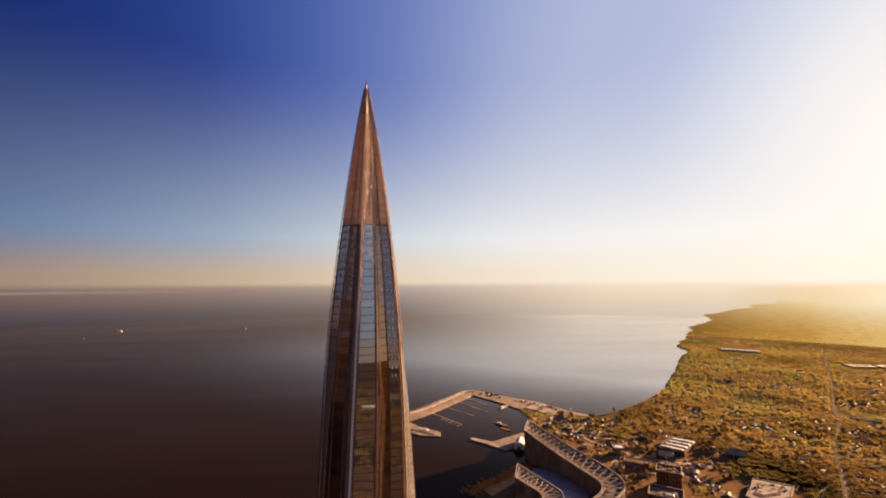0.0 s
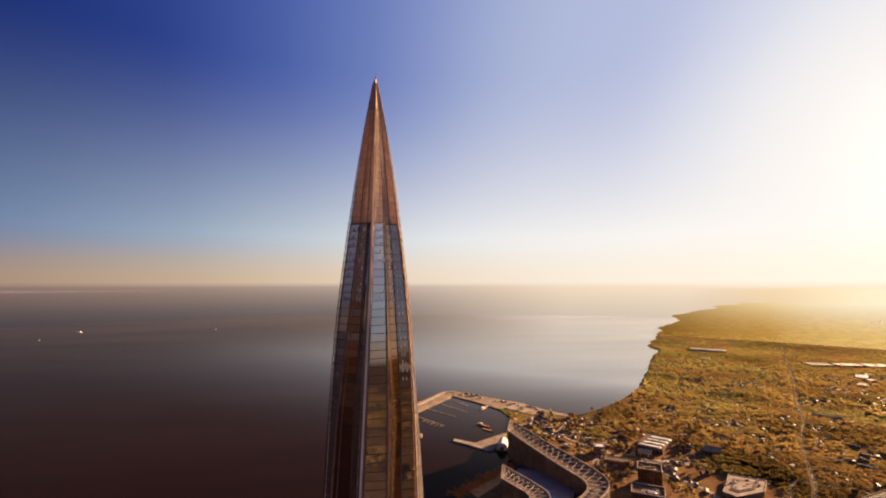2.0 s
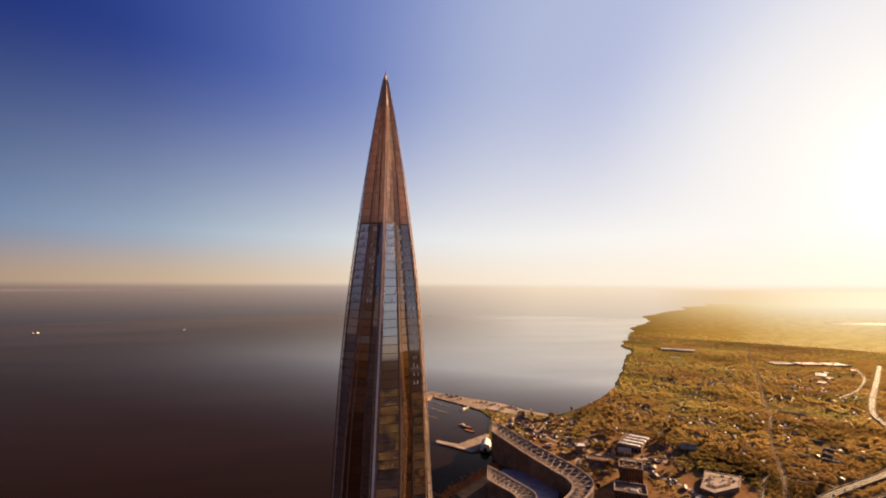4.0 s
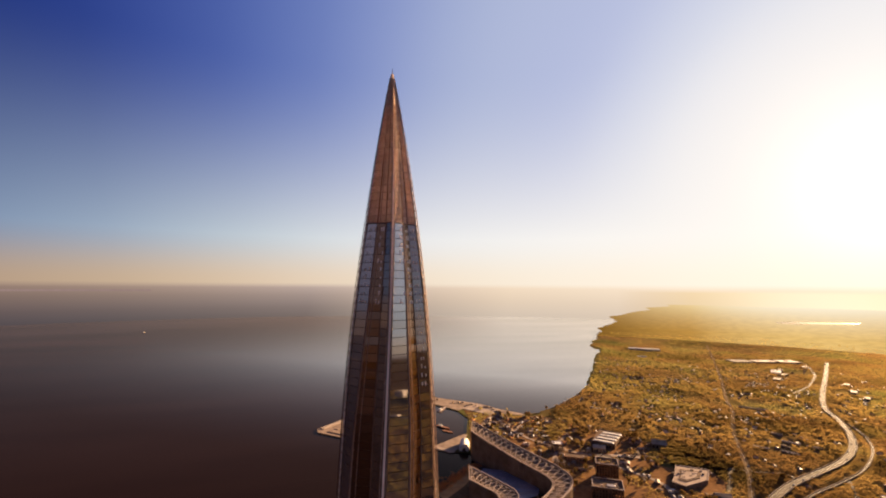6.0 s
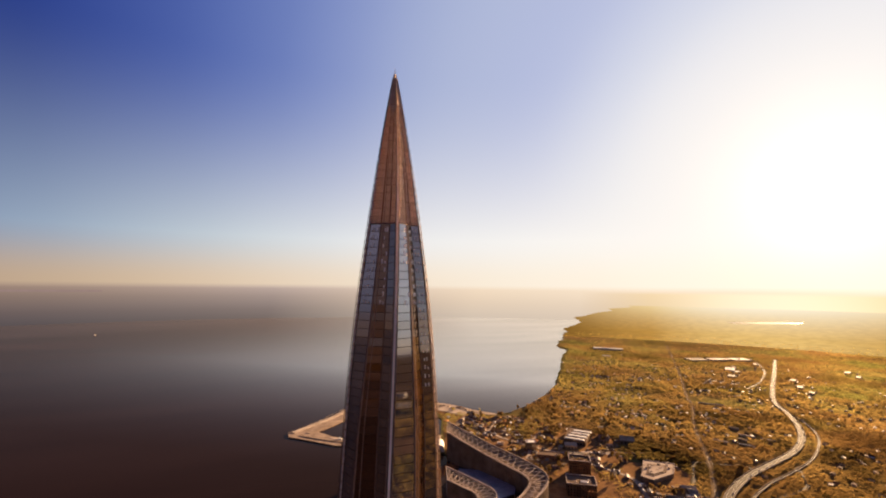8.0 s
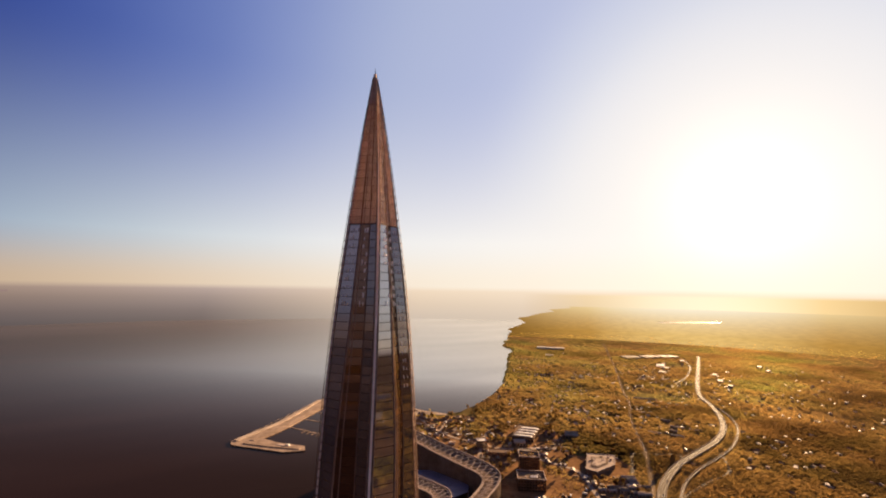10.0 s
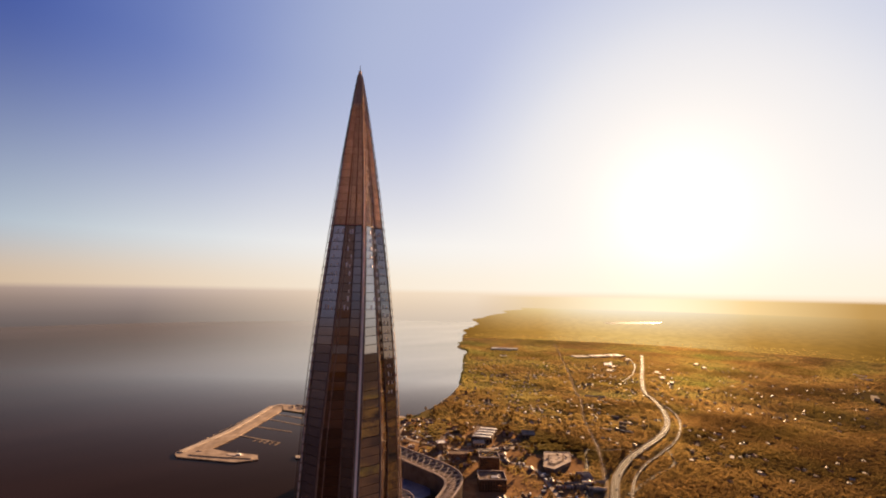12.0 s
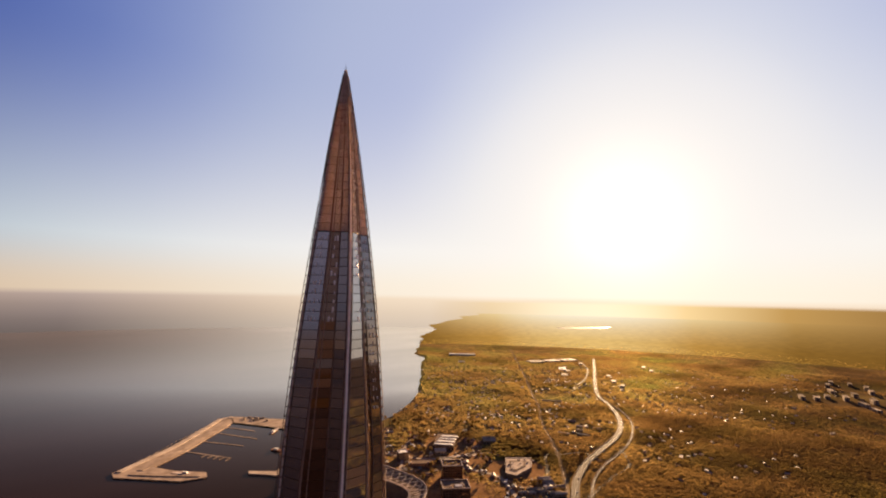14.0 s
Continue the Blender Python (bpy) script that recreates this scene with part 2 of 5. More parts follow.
SPIRE_GLASS = lit_panel("spire_panel", (0.60, 0.51, 0.46), (0.84, 0.74, 0.68), 0.66)
BRONZE = material("bronze_frame", (0.105, 0.066, 0.050), (0.185, 0.120, 0.092), 0.1, 0.7, 0.2)
GLINT = material("pale_glint", (0.82, 0.72, 0.65), (0.95, 0.86, 0.80), 0.15, 0.4, 0.25)
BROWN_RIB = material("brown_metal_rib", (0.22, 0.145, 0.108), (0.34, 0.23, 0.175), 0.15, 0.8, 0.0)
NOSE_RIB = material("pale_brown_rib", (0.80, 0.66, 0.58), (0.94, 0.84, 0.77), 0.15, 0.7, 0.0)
SPIRE_FRAME = material("spire_frame", (0.24, 0.165, 0.125), (0.36, 0.255, 0.20), 0.15, 0.8, ior=1.0)
TIP_CLADDING = material("brown_tip_cladding", (0.40, 0.28, 0.22), (0.56, 0.41, 0.33), 0.3, 0.7)
OFFICE_WALL = material("dark_brown_office_wall", (0.055, 0.034, 0.022), (0.115, 0.072, 0.048), 0.1, 0.6, 0.1)
SPANDREL = material("dark_spandrel", (0.055, 0.034, 0.024), (0.125, 0.080, 0.058), 0.2, 0.5, 0.2)
PALE_STEEL = material("pale_steel", (0.23, 0.18, 0.157), (0.36, 0.297, 0.266), 0.2, 0.6, 0.0)
ROOF_DARK = material("dark_roof_deck", (0.075, 0.052, 0.038), (0.16, 0.115, 0.086), 0.08, 0.85)
FACADE = material("grey_brown_cladding", (0.085, 0.060, 0.043), (0.175, 0.130, 0.098), 0.06, 0.5, 0.1)
CONCRETE = material("concrete", (0.18, 0.14, 0.112), (0.34, 0.276, 0.228), 0.05, 0.85, bump=0.1)
SAND = material("sand_and_rubble", (0.10, 0.068, 0.051), (0.24, 0.177, 0.137), 0.035, 0.9, bump=0.3, fine=0.12, detail=8.0, ior=1.15)
REED = material("rusty_reeds", (0.26, 0.115, 0.042), (0.52, 0.25, 0.10), 0.05, 0.95, bump=0.4, fine=0.5)
DIRT = material("yard_dirt", (0.075, 0.040, 0.019), (0.180, 0.102, 0.050), 0.022, 0.9, bump=0.2, fine=0.14, detail=8.0, ior=1.0)
PARK_SOIL = material("park_soil", (0.04, 0.025, 0.014), (0.095, 0.058, 0.032), 0.022, 0.95, fine=0.14)
WORN_ASPHALT = material("worn_asphalt", (0.10, 0.073, 0.044), (0.18, 0.132, 0.080), 0.06, 0.95, fine=0.5, ior=1.0)
ASPHALT = material("asphalt", (0.036, 0.027, 0.018), (0.068, 0.052, 0.036), 0.06, 0.85, fine=0.5, ior=1.07)
MARK = material("road_paint", (0.6, 0.58, 0.52), (0.8, 0.78, 0.72), 0.3, 0.6)
PLASTER = material("pale_plaster", (0.13, 0.10, 0.076), (0.27, 0.215, 0.168), 0.1, 0.85, random_part=0.6)
BRICK = material("weathered_walls", (0.18, 0.11, 0.08), (0.38, 0.26, 0.2), 0.1, 0.85, random_part=0.8)
TIN = material("tin_roof", (0.10, 0.08, 0.062), (0.26, 0.21, 0.16), 0.1, 0.65, 0.05, random_part=0.9, ior=1.1)
BRIGHT_ROOF = material("pale_metal_roof", (0.16, 0.13, 0.10), (0.37, 0.31, 0.255), 0.1, 0.8, 0.0, random_part=0.9, ior=1.08)
TOWN_ROOF = material("town_roofs", (0.09, 0.066, 0.048), (0.34, 0.285, 0.235), 0.1, 0.7, 0.05, random_part=1.2, ior=1.12, island=True)
TILE = material("house_roof", (0.05, 0.030, 0.024), (0.14, 0.082, 0.058), 0.2, 0.6, random_part=0.8)
WHITE = material("white_paint", (0.40, 0.38, 0.36), (0.66, 0.64, 0.61), 0.1, 0.5)
WINDOW = pane_material("window_glass", (0.16, 0.14, 0.13), 0.08)
DARK_WINDOW = pane_material("dark_window_glass", (0.075, 0.052, 0.042), 0.12)
BLUE_GLASS = material("blue_skylight", (0.15, 0.135, 0.15), (0.25, 0.225, 0.24), 0.08, 0.3, 0.2, ior=1.2)
RUST = material("rusty_hull", (0.10, 0.05, 0.035), (0.24, 0.13, 0.09), 0.2, 0.6)
CRATE = material("yellow_plant", (0.4, 0.26, 0.05), (0.6, 0.4, 0.1), 0.2, 0.6)
WOODLAND = [(0.0, (0.058, 0.037, 0.017)), (0.16, (0.107, 0.069, 0.030)), (0.32, (0.159, 0.108, 0.047)), (0.48, (0.190, 0.139, 0.057)), (0.66, (0.177, 0.161, 0.064)), (0.84, (0.219, 0.181, 0.074)), (1.0, (0.247, 0.187, 0.081))]
LEAVES = foliage("autumn_leaves", WOODLAND, 0.30, glow=2.4)
PARK_LEAVES = foliage("brown_park_leaves", [(0.0, (0.065, 0.042, 0.016)), (0.3, (0.19, 0.125, 0.042)), (0.6, (0.32, 0.23, 0.08)), (1.0, (0.40, 0.30, 0.11))], 0.25, brown_to_hazy=False)
MEADOW = foliage("rough_grass", [(0.0, (0.060, 0.038, 0.020)), (0.35, (0.115, 0.078, 0.034)), (0.6, (0.10, 0.088, 0.034)), (1.0, (0.16, 0.120, 0.048))], 0.15, gleam=0.02)
REED_LEAVES = foliage("rusty_reed_blades", [(0.0, (0.42, 0.16, 0.05)), (0.5, (0.55, 0.22, 0.075)), (1.0, (0.64, 0.28, 0.10))], 0.5, brown_to_hazy=False)
BARK = material("bark", (0.05, 0.035, 0.025), (0.12, 0.09, 0.06), 0.5, 0.9)


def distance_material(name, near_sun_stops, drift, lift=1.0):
    """The plain far distance as a glowing surface, sunlit haze painted in: brighter towards the sun and towards the
    horizon.
    """
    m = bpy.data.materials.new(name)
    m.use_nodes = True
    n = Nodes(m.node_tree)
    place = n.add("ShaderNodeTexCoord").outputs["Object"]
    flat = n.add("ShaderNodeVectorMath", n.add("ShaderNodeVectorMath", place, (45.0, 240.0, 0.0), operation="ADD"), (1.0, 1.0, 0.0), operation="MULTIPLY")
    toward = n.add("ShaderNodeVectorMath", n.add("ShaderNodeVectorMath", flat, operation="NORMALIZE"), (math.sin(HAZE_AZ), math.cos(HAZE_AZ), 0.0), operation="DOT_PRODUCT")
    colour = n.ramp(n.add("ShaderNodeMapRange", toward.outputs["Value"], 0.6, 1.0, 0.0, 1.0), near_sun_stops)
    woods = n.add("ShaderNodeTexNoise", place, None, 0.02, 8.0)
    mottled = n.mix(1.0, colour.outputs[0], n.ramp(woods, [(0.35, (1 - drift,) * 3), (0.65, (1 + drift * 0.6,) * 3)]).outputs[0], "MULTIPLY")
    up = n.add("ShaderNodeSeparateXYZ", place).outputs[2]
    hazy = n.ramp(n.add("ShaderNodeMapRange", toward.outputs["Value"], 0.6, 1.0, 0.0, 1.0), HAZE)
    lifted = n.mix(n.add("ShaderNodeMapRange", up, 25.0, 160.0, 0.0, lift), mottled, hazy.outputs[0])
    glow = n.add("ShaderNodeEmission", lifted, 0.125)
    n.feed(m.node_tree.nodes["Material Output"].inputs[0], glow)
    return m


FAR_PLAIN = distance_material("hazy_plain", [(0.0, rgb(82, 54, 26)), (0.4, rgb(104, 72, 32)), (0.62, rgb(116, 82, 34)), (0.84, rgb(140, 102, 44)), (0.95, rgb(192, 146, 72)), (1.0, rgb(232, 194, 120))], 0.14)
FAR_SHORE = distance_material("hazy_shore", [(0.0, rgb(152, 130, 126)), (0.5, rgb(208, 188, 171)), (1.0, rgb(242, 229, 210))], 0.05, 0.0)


# ---- building helpers ----
def mesh_of(name, verts, faces, mat):
    me = bpy.data.meshes.new(name)
    me.from_pydata([tuple(v) for v in verts], [], faces)
    me.materials.append(mat)
    me.update()
    return me


def part(name, data, parent=None, label="", mat=None):
    """Links a mesh, or a bmesh, as one object under a thing or part."""
    if isinstance(data, bmesh.types.BMesh):
        bmesh.ops.recalc_face_normals(data, faces=data.faces)
        me = bpy.data.meshes.new(name)
        data.to_mesh(me)
        data.free()
        me.materials.append(mat)
        data = me
    ob = new(name, data)
    if parent is not None:
        ob.parent = parent
    if label:
        tagged(ob, label)
    return ob


def thing(name, at, label, category, group="", kind="", turn=0.0):
    ob = new(name)
    ob.matrix_world = pose(*at, 0, 0, turn)
    ob.empty_display_size = 1
    return tagged(ob, label, category, group, kind)


def add_box(bm, cx, cy, z0, sx, sy, sz, turn=0.0, taper=1.0, bevel=0.0):
    """A box that stands on z0, turned about the vertical, its top narrowed by taper."""
    m = Matrix.Translation((cx, cy, z0)) @ Matrix.Rotation(turn, 4, "Z")
    lower = [(-1, -1), (1, -1), (1, 1), (-1, 1)]
    vs = [bm.verts.new(m @ Vector((x * sx / 2, y * sy / 2, 0))) for x, y in lower]
    vs += [bm.verts.new(m @ Vector((x * sx / 2 * taper, y * sy / 2 * taper, sz))) for x, y in lower]
    fs = [bm.faces.new([vs[i] for i in f]) for f in ((3, 2, 1, 0), (4, 5, 6, 7), (0, 1, 5, 4), (1, 2, 6, 5), (2, 3, 7, 6), (3, 0, 4, 7))]
    if bevel:
        bmesh.ops.bevel(bm, geom=list({e for f in fs for e in f.edges}), offset=bevel, segments=1, affect="EDGES")
    return fs


def box(*args, **options):
    bm = bmesh.new()
    add_box(bm, *args, **options)
    return bm


def add_bar(bm, a, b, wide, tall, up=(0, 0, 1)):
    """A straight bar of rectangular section between two points."""
    a, b, up = Vector(a), Vector(b), Vector(up)
    along = (b - a).normalized()
    side = along.cross(up)
    side = (side.normalized() if side.length > 1e-4 else Vector((1, 0, 0))) * wide / 2
    rise = side.cross(along).normalized() * tall / 2
    vs = [bm.verts.new(p + s * side + r * rise) for p in (a, b) for s, r in ((-1, -1), (1, -1), (1, 1), (-1, 1))]
    for f in ((3, 2, 1, 0), (4, 5, 6, 7), (0, 1, 5, 4), (1, 2, 6, 5), (2, 3, 7, 6), (3, 0, 4, 7)):
        bm.faces.new([vs[i] for i in f])


def sweep(bm, line, wide, tall, drop=None):
    """A slab along a line: its top at the line's height, its sides going down."""
    line = [Vector(p) for p in line]
    rings = []
    for i, p in enumerate(line):
        along = (line[min(i + 1, len(line) - 1)] - line[max(i - 1, 0)]).normalized()
        side = Vector((along.y, -along.x, 0)).normalized() * wide / 2
        low = p.z - tall if drop is None else drop
        rings.append([bm.verts.new(v) for v in (p - side, p + side, Vector((*(p + side).xy, low)), Vector((*(p - side).xy, low)))])
    for a, b in zip(rings, rings[1:]):
        for i in range(4):
            bm.faces.new((a[i], a[(i + 1) % 4], b[(i + 1) % 4], b[i]))
    bm.faces.new(rings[0])
    bm.faces.new(rings[-1][::-1])


def curve_through(points, step=12.0):
    """A smooth line through points, in even steps."""
    pts = [Vector(p) for p in points]
    pts = [pts[0] * 2 - pts[1], *pts, pts[-1] * 2 - pts[-2]]
    out = []
    for a, b, c, d in zip(pts, pts[1:], pts[2:], pts[3:]):
        n = max(2, int((c - b).length / step))
        for i in range(n):
            t = i / n
            out.append(0.5 * (2 * b + (c - a) * t + (2 * a - 5 * b + 4 * c - d) * t * t + (3 * b - 3 * c + d - a) * t ** 3))
    return out + [pts[-2]]


def slab(bm, outline, z0, z1):
    """A flat plate of any outline, from z0 to z1."""
    low = [bm.verts.new((x, y, z0)) for x, y in outline]
    top = [bm.verts.new((x, y, z1)) for x, y in outline]
    n = len(low)
    bm.faces.new(top)
    bm.faces.new(low[::-1])
    for i in range(n):
        bm.faces.new((low[i], low[(i + 1) % n], top[(i + 1) % n], top[i]))


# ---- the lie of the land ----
# Beyond 2.6 km the ground is scaled down along sight lines to MID, the mean eye point, so that all of it stays within
# the reach of 5 km.
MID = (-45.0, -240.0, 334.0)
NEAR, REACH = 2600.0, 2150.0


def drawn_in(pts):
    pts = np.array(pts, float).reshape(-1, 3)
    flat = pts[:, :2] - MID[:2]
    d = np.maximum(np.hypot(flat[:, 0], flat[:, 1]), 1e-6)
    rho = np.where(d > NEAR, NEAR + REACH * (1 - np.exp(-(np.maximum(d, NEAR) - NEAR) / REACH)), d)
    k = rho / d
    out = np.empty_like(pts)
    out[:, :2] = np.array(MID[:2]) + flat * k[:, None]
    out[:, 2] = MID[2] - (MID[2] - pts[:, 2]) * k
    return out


def upright_normals(me):
    me.shade_smooth()
    me.normals_split_custom_set_from_vertices([(0, 0, 1)] * len(me.vertices))


def inside(x, y, outline):
    hit = False
    for (x0, y0), (x1, y1) in zip(outline, outline[1:] + outline[:1]):
        if (y0 > y) != (y1 > y) and x < (x1 - x0) * (y - y0) / (y1 - y0) + x0:
            hit = not hit
    return hit


def rings(bearing_from, bearing_to, radii, height, steps, mat, name):
    """A sheet of rings about the middle; the bearing where it begins may change with the radius."""
    verts, faces = [], []
    for r in radii:
        b0, b1 = bearing_from(r), bearing_to(r)
        for i in range(steps + 1):
            b = radians(b0 + (b1 - b0) * i / steps)
            verts.append((MID[0] + r * math.sin(b), MID[1] + r * math.cos(b), height))
    for j in range(len(radii) - 1):
        for i in range(steps):
            a = j * (steps + 1) + i
            faces.append((a, a + 1, a + steps + 2, a + steps + 1))
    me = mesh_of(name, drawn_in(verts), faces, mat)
    upright_normals(me)
    if me.polygons[0].normal.z < 0:
        me.flip_normals()
    return me


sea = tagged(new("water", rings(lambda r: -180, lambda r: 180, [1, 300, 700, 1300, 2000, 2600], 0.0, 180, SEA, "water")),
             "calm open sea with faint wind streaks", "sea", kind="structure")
bm = bmesh.new()
inner, outer = ([bm.verts.new((MID[0] + r * math.sin(radians(2 * i)), MID[1] + r * math.cos(radians(2 * i)), 0.0)) for i in range(180)] for r in (2600, 4820))
for i in range(180):
    bm.faces.new((inner[i], inner[(i + 1) % 180], outer[(i + 1) % 180], outer[i]))
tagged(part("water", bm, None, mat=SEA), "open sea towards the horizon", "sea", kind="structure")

# The shore, as (distance from the middle, bearing) beyond the harbour.
SHORE = [(1050, 28.5), (1207, 28.6), (1275, 30.7), (1410, 32.9), (1545, 34.1), (1905, 34.9), (2280, 35.2), (2400, 35.75), (2500, 35.65), (2540, 34.9), (2640, 34.55), (2760, 35.0), (2830, 34.7), (2960, 35.5),
         (3100, 35.2), (3380, 35.6), (3500, 36.0), (3690, 35.3), (3850, 35.9), (4200, 37.0), (4500, 37.6), (4750, 37.3), (5200, 36.7), (5600, 38.3), (6300, 39.4), (7100, 41.6), (7700, 40.8), (8500, 43.5), (9700, 42.8), (12000, 43.8), (16000, 43.0), (60000, 38.0)]


def shore_bearing(r):
    jag = 0.25 * noise.noise((r * 0.012, 3.1, 0)) + 0.12 * noise.noise((r * 0.04, 7.7, 0))
    return float(np.interp(r, [s[0] for s in SHORE], [s[1] for s in SHORE])) + (jag if r > 1500 else 0)


land_radii = list(np.linspace(1050, 3150, 80).round())
plain_radii = list(np.linspace(3150, 5600, 70).round()) + [6000, 6400, 7000, 7700, 8500, 9300]
LAND = 2.0
tagged(new("ground", rings(shore_bearing, lambda r: 205, land_radii, LAND + 0.03, 120, MEADOW, "ground")), "wooded coastal plain in autumn colours", "land", kind="structure")
tagged(new("backdrop", rings(shore_bearing, lambda r: 205, plain_radii, LAND + 0.03, 160, FAR_PLAIN, "backdrop")), "golden plain in painted haze towards the horizon", "distant land", kind="structure")
bm = bmesh.new()
arc = [(MID[0] + 1050 * math.sin(radians(b)), MID[1] + 1050 * math.cos(radians(b))) for b in np.linspace(28.5, 205, 60)]
HARBOUR_LAND = [(606, 854), (532, 813), (481, 813), (441, 862), (403, 931), (325, 1007), (237, 1099), (225, 1038), (281, 957), (325, 882), (331, 816), (305, 748), (292, 712), (270, 690), (235, 660), (222, 640), (232, 612), (258, 600), (262, 570), (249, 538), (202, 496), (145, 454),
                (120, 400), (60, 260), (-50, 120), (-110, 0), (-150, -180), (-220, -420), (-330, -800), (-420, -1100)]
slab(bm, HARBOUR_LAND + arc[::-1], -3.0, LAND)
near_land = part("ground", bm, None, mat=MEADOW)
tagged(near_land, "rough grass and earth along the shore", "land", kind="structure")


# ---- the tower ----
FLOOR, CROWN, TOP = 4.4, 368.6, 462.0
RADIUS_FIT = np.polyfit([200, 260, 310, 366, 405, 430, 462], [29.67, 26.26, 22.6, 15.85, 10.5, 6.1, 0.25], 5)
HALF_NOSE, INNER, DEEP = 3.1, 29.2, 54.0


def star(z):
    """Outer radius, middle and turn of the five-pointed plan at a height, and how far its two inner corners lie out."""
    r = float(np.polyval(RADIUS_FIT, max(z, 205.0))) + max(0.0, 205.0 - z) * 0.016
    u = (z - 366.0) / 100.0
    v = max(u, -1.6)
    turn = -5.5 + 8.45 * u + (0.67 * u * u if u > -1.6 else 1.7)
    return max(r, 0.25), 0.74 - 1.06 * v, -0.17 - 0.82 * v, turn, float(np.interp(z, [214, 260, 310, 366], [1.0, 0.985, 0.89, 0.818])), float(np.interp(z, [214, 260, 310, 366], [0.84, 0.87, 0.80, 0.765]))


def star_point(k, kind, z, out=0.0):
    """A corner of the plan: both corners of a point's narrow nose, the inner corner beyond its long face, and the deepest corner."""
    r, cx, cy, turn, inner, deep = star(z)
    angle, share = {"nose_a": (-HALF_NOSE, 1.0), "nose_b": (HALF_NOSE, 1.0), "inner": (INNER, inner), "deep": (DEEP, deep)}[kind]
    a = radians(turn + angle + 72 * k)
    set_back = min(1.25, 0.085 * r) if share == 1.0 else min(1.15, 0.075 * r)
    d = r * share - set_back + out
    return Vector((cx + d * math.sin(a), cy - d * math.cos(a), z))


EDGES = {"face": ("nose_b", "inner", 0), "slot": ("inner", "deep", 0), "side": ("deep", "nose_a", 1)}


def facet(k, kind, z, out=0.0):
    """Both edges of a strip of the facade: the long face beside a nose, the recessed slot, or the side that rises to the next nose."""
    first, second, step = EDGES[kind]
    return star_point(k, first, z, out), star_point(k + step, second, z, out)


tower = thing("skyscraper", (0, 0, LAND), "tapering twisted glass skyscraper with bronze ribs and spire", "skyscraper")
tower.matrix_world = Matrix.Identity(4)
levels = list(np.arange(CROWN - 83 * FLOOR, CROWN + 0.1, FLOOR))
PLAN = [(k, kind) for k in range(5) for kind in ("nose_a", "nose_b", "inner", "deep")]
bm = bmesh.new()
loops = [[bm.verts.new(star_point(k, kind, z, -0.3 if z < 445 else -0.05)) for k, kind in PLAN] for z in levels]
for a, b in zip(loops, loops[1:]):
    for i in range(20):
        bm.faces.new((a[i], a[(i + 1) % 20], b[(i + 1) % 20], b[i]))
bm.faces.new(loops[-1])
bm.faces.new(loops[0][::-1])
part("core", bm, tower, "dark bronze floor bands", SPANDREL)
bm = bmesh.new()
bmesh.ops.create_cone(bm, cap_ends=True, segments=10, radius1=1.1, radius2=0.15, depth=90, matrix=Matrix.Translation((0.3, -0.5, CROWN + 45)))
part("mast", bm, tower, "bronze mast inside the hollow spire", BRONZE)

# The topmost lengths of the spire are clad in closed brown metal.
CLAD = CROWN + 16 * FLOOR
bm = bmesh.new()
loops = [[bm.verts.new(star_point(k, kind, z, 0.05)) for k, kind in PLAN] for z in (CLAD, CLAD + 5, CLAD + 10, 459.0)]
for a, b in zip(loops, loops[1:]):
    for i in range(20):
        bm.faces.new((a[i], a[(i + 1) % 20], b[(i + 1) % 20], b[i]))
bm.faces.new(loops[-1])
bm.faces.new(loops[0][::-1])
part("spire_cap", bm, tower, "closed brown metal cladding below the tip", TIP_CLADDING)

rng = random.Random(7)


def pane_geometry(k, kind, z0, z1, side_gap, gap, wobble):
    """A thick pane set a little in front of the core, each leaning by a hair."""
    a0, b0 = facet(k, kind, z0)
    a1, b1 = facet(k, kind, z1)
    width = (b0 - a0).length
    s = min(side_gap / max(width, 0.5), 0.3)
    t0, t1 = gap / (z1 - z0), 1 - gap / (z1 - z0)
    quad = []
    for u, v in ((s, t0), (1 - s, t0), (1 - s, t1), (s, t1)):
        quad.append((a0.lerp(b0, u)).lerp(a1.lerp(b1, u), v))
    normal = (quad[2] - quad[0]).cross(quad[3] - quad[1]).normalized()
    heart = sum(quad, Vector()) / 4
    quad = [p - normal * (p - heart).dot(normal) for p in quad]
    lean, turn = rng.gauss(0, wobble), rng.gauss(0, wobble)
    front = [p + normal * (0.10 + lean * (v - 0.5) * 3 + turn * (u - 0.5) * 4) for p, (u, v) in zip(quad, ((0, 0), (1, 0), (1, 1), (0, 1)))]
    back = [p - normal * 0.2 for p in quad]
    return front + back, [(0, 1, 2, 3), (4, 7, 6, 5), (0, 4, 5, 1), (1, 5, 6, 2), (2, 6, 7, 3), (3, 7, 4, 0)]


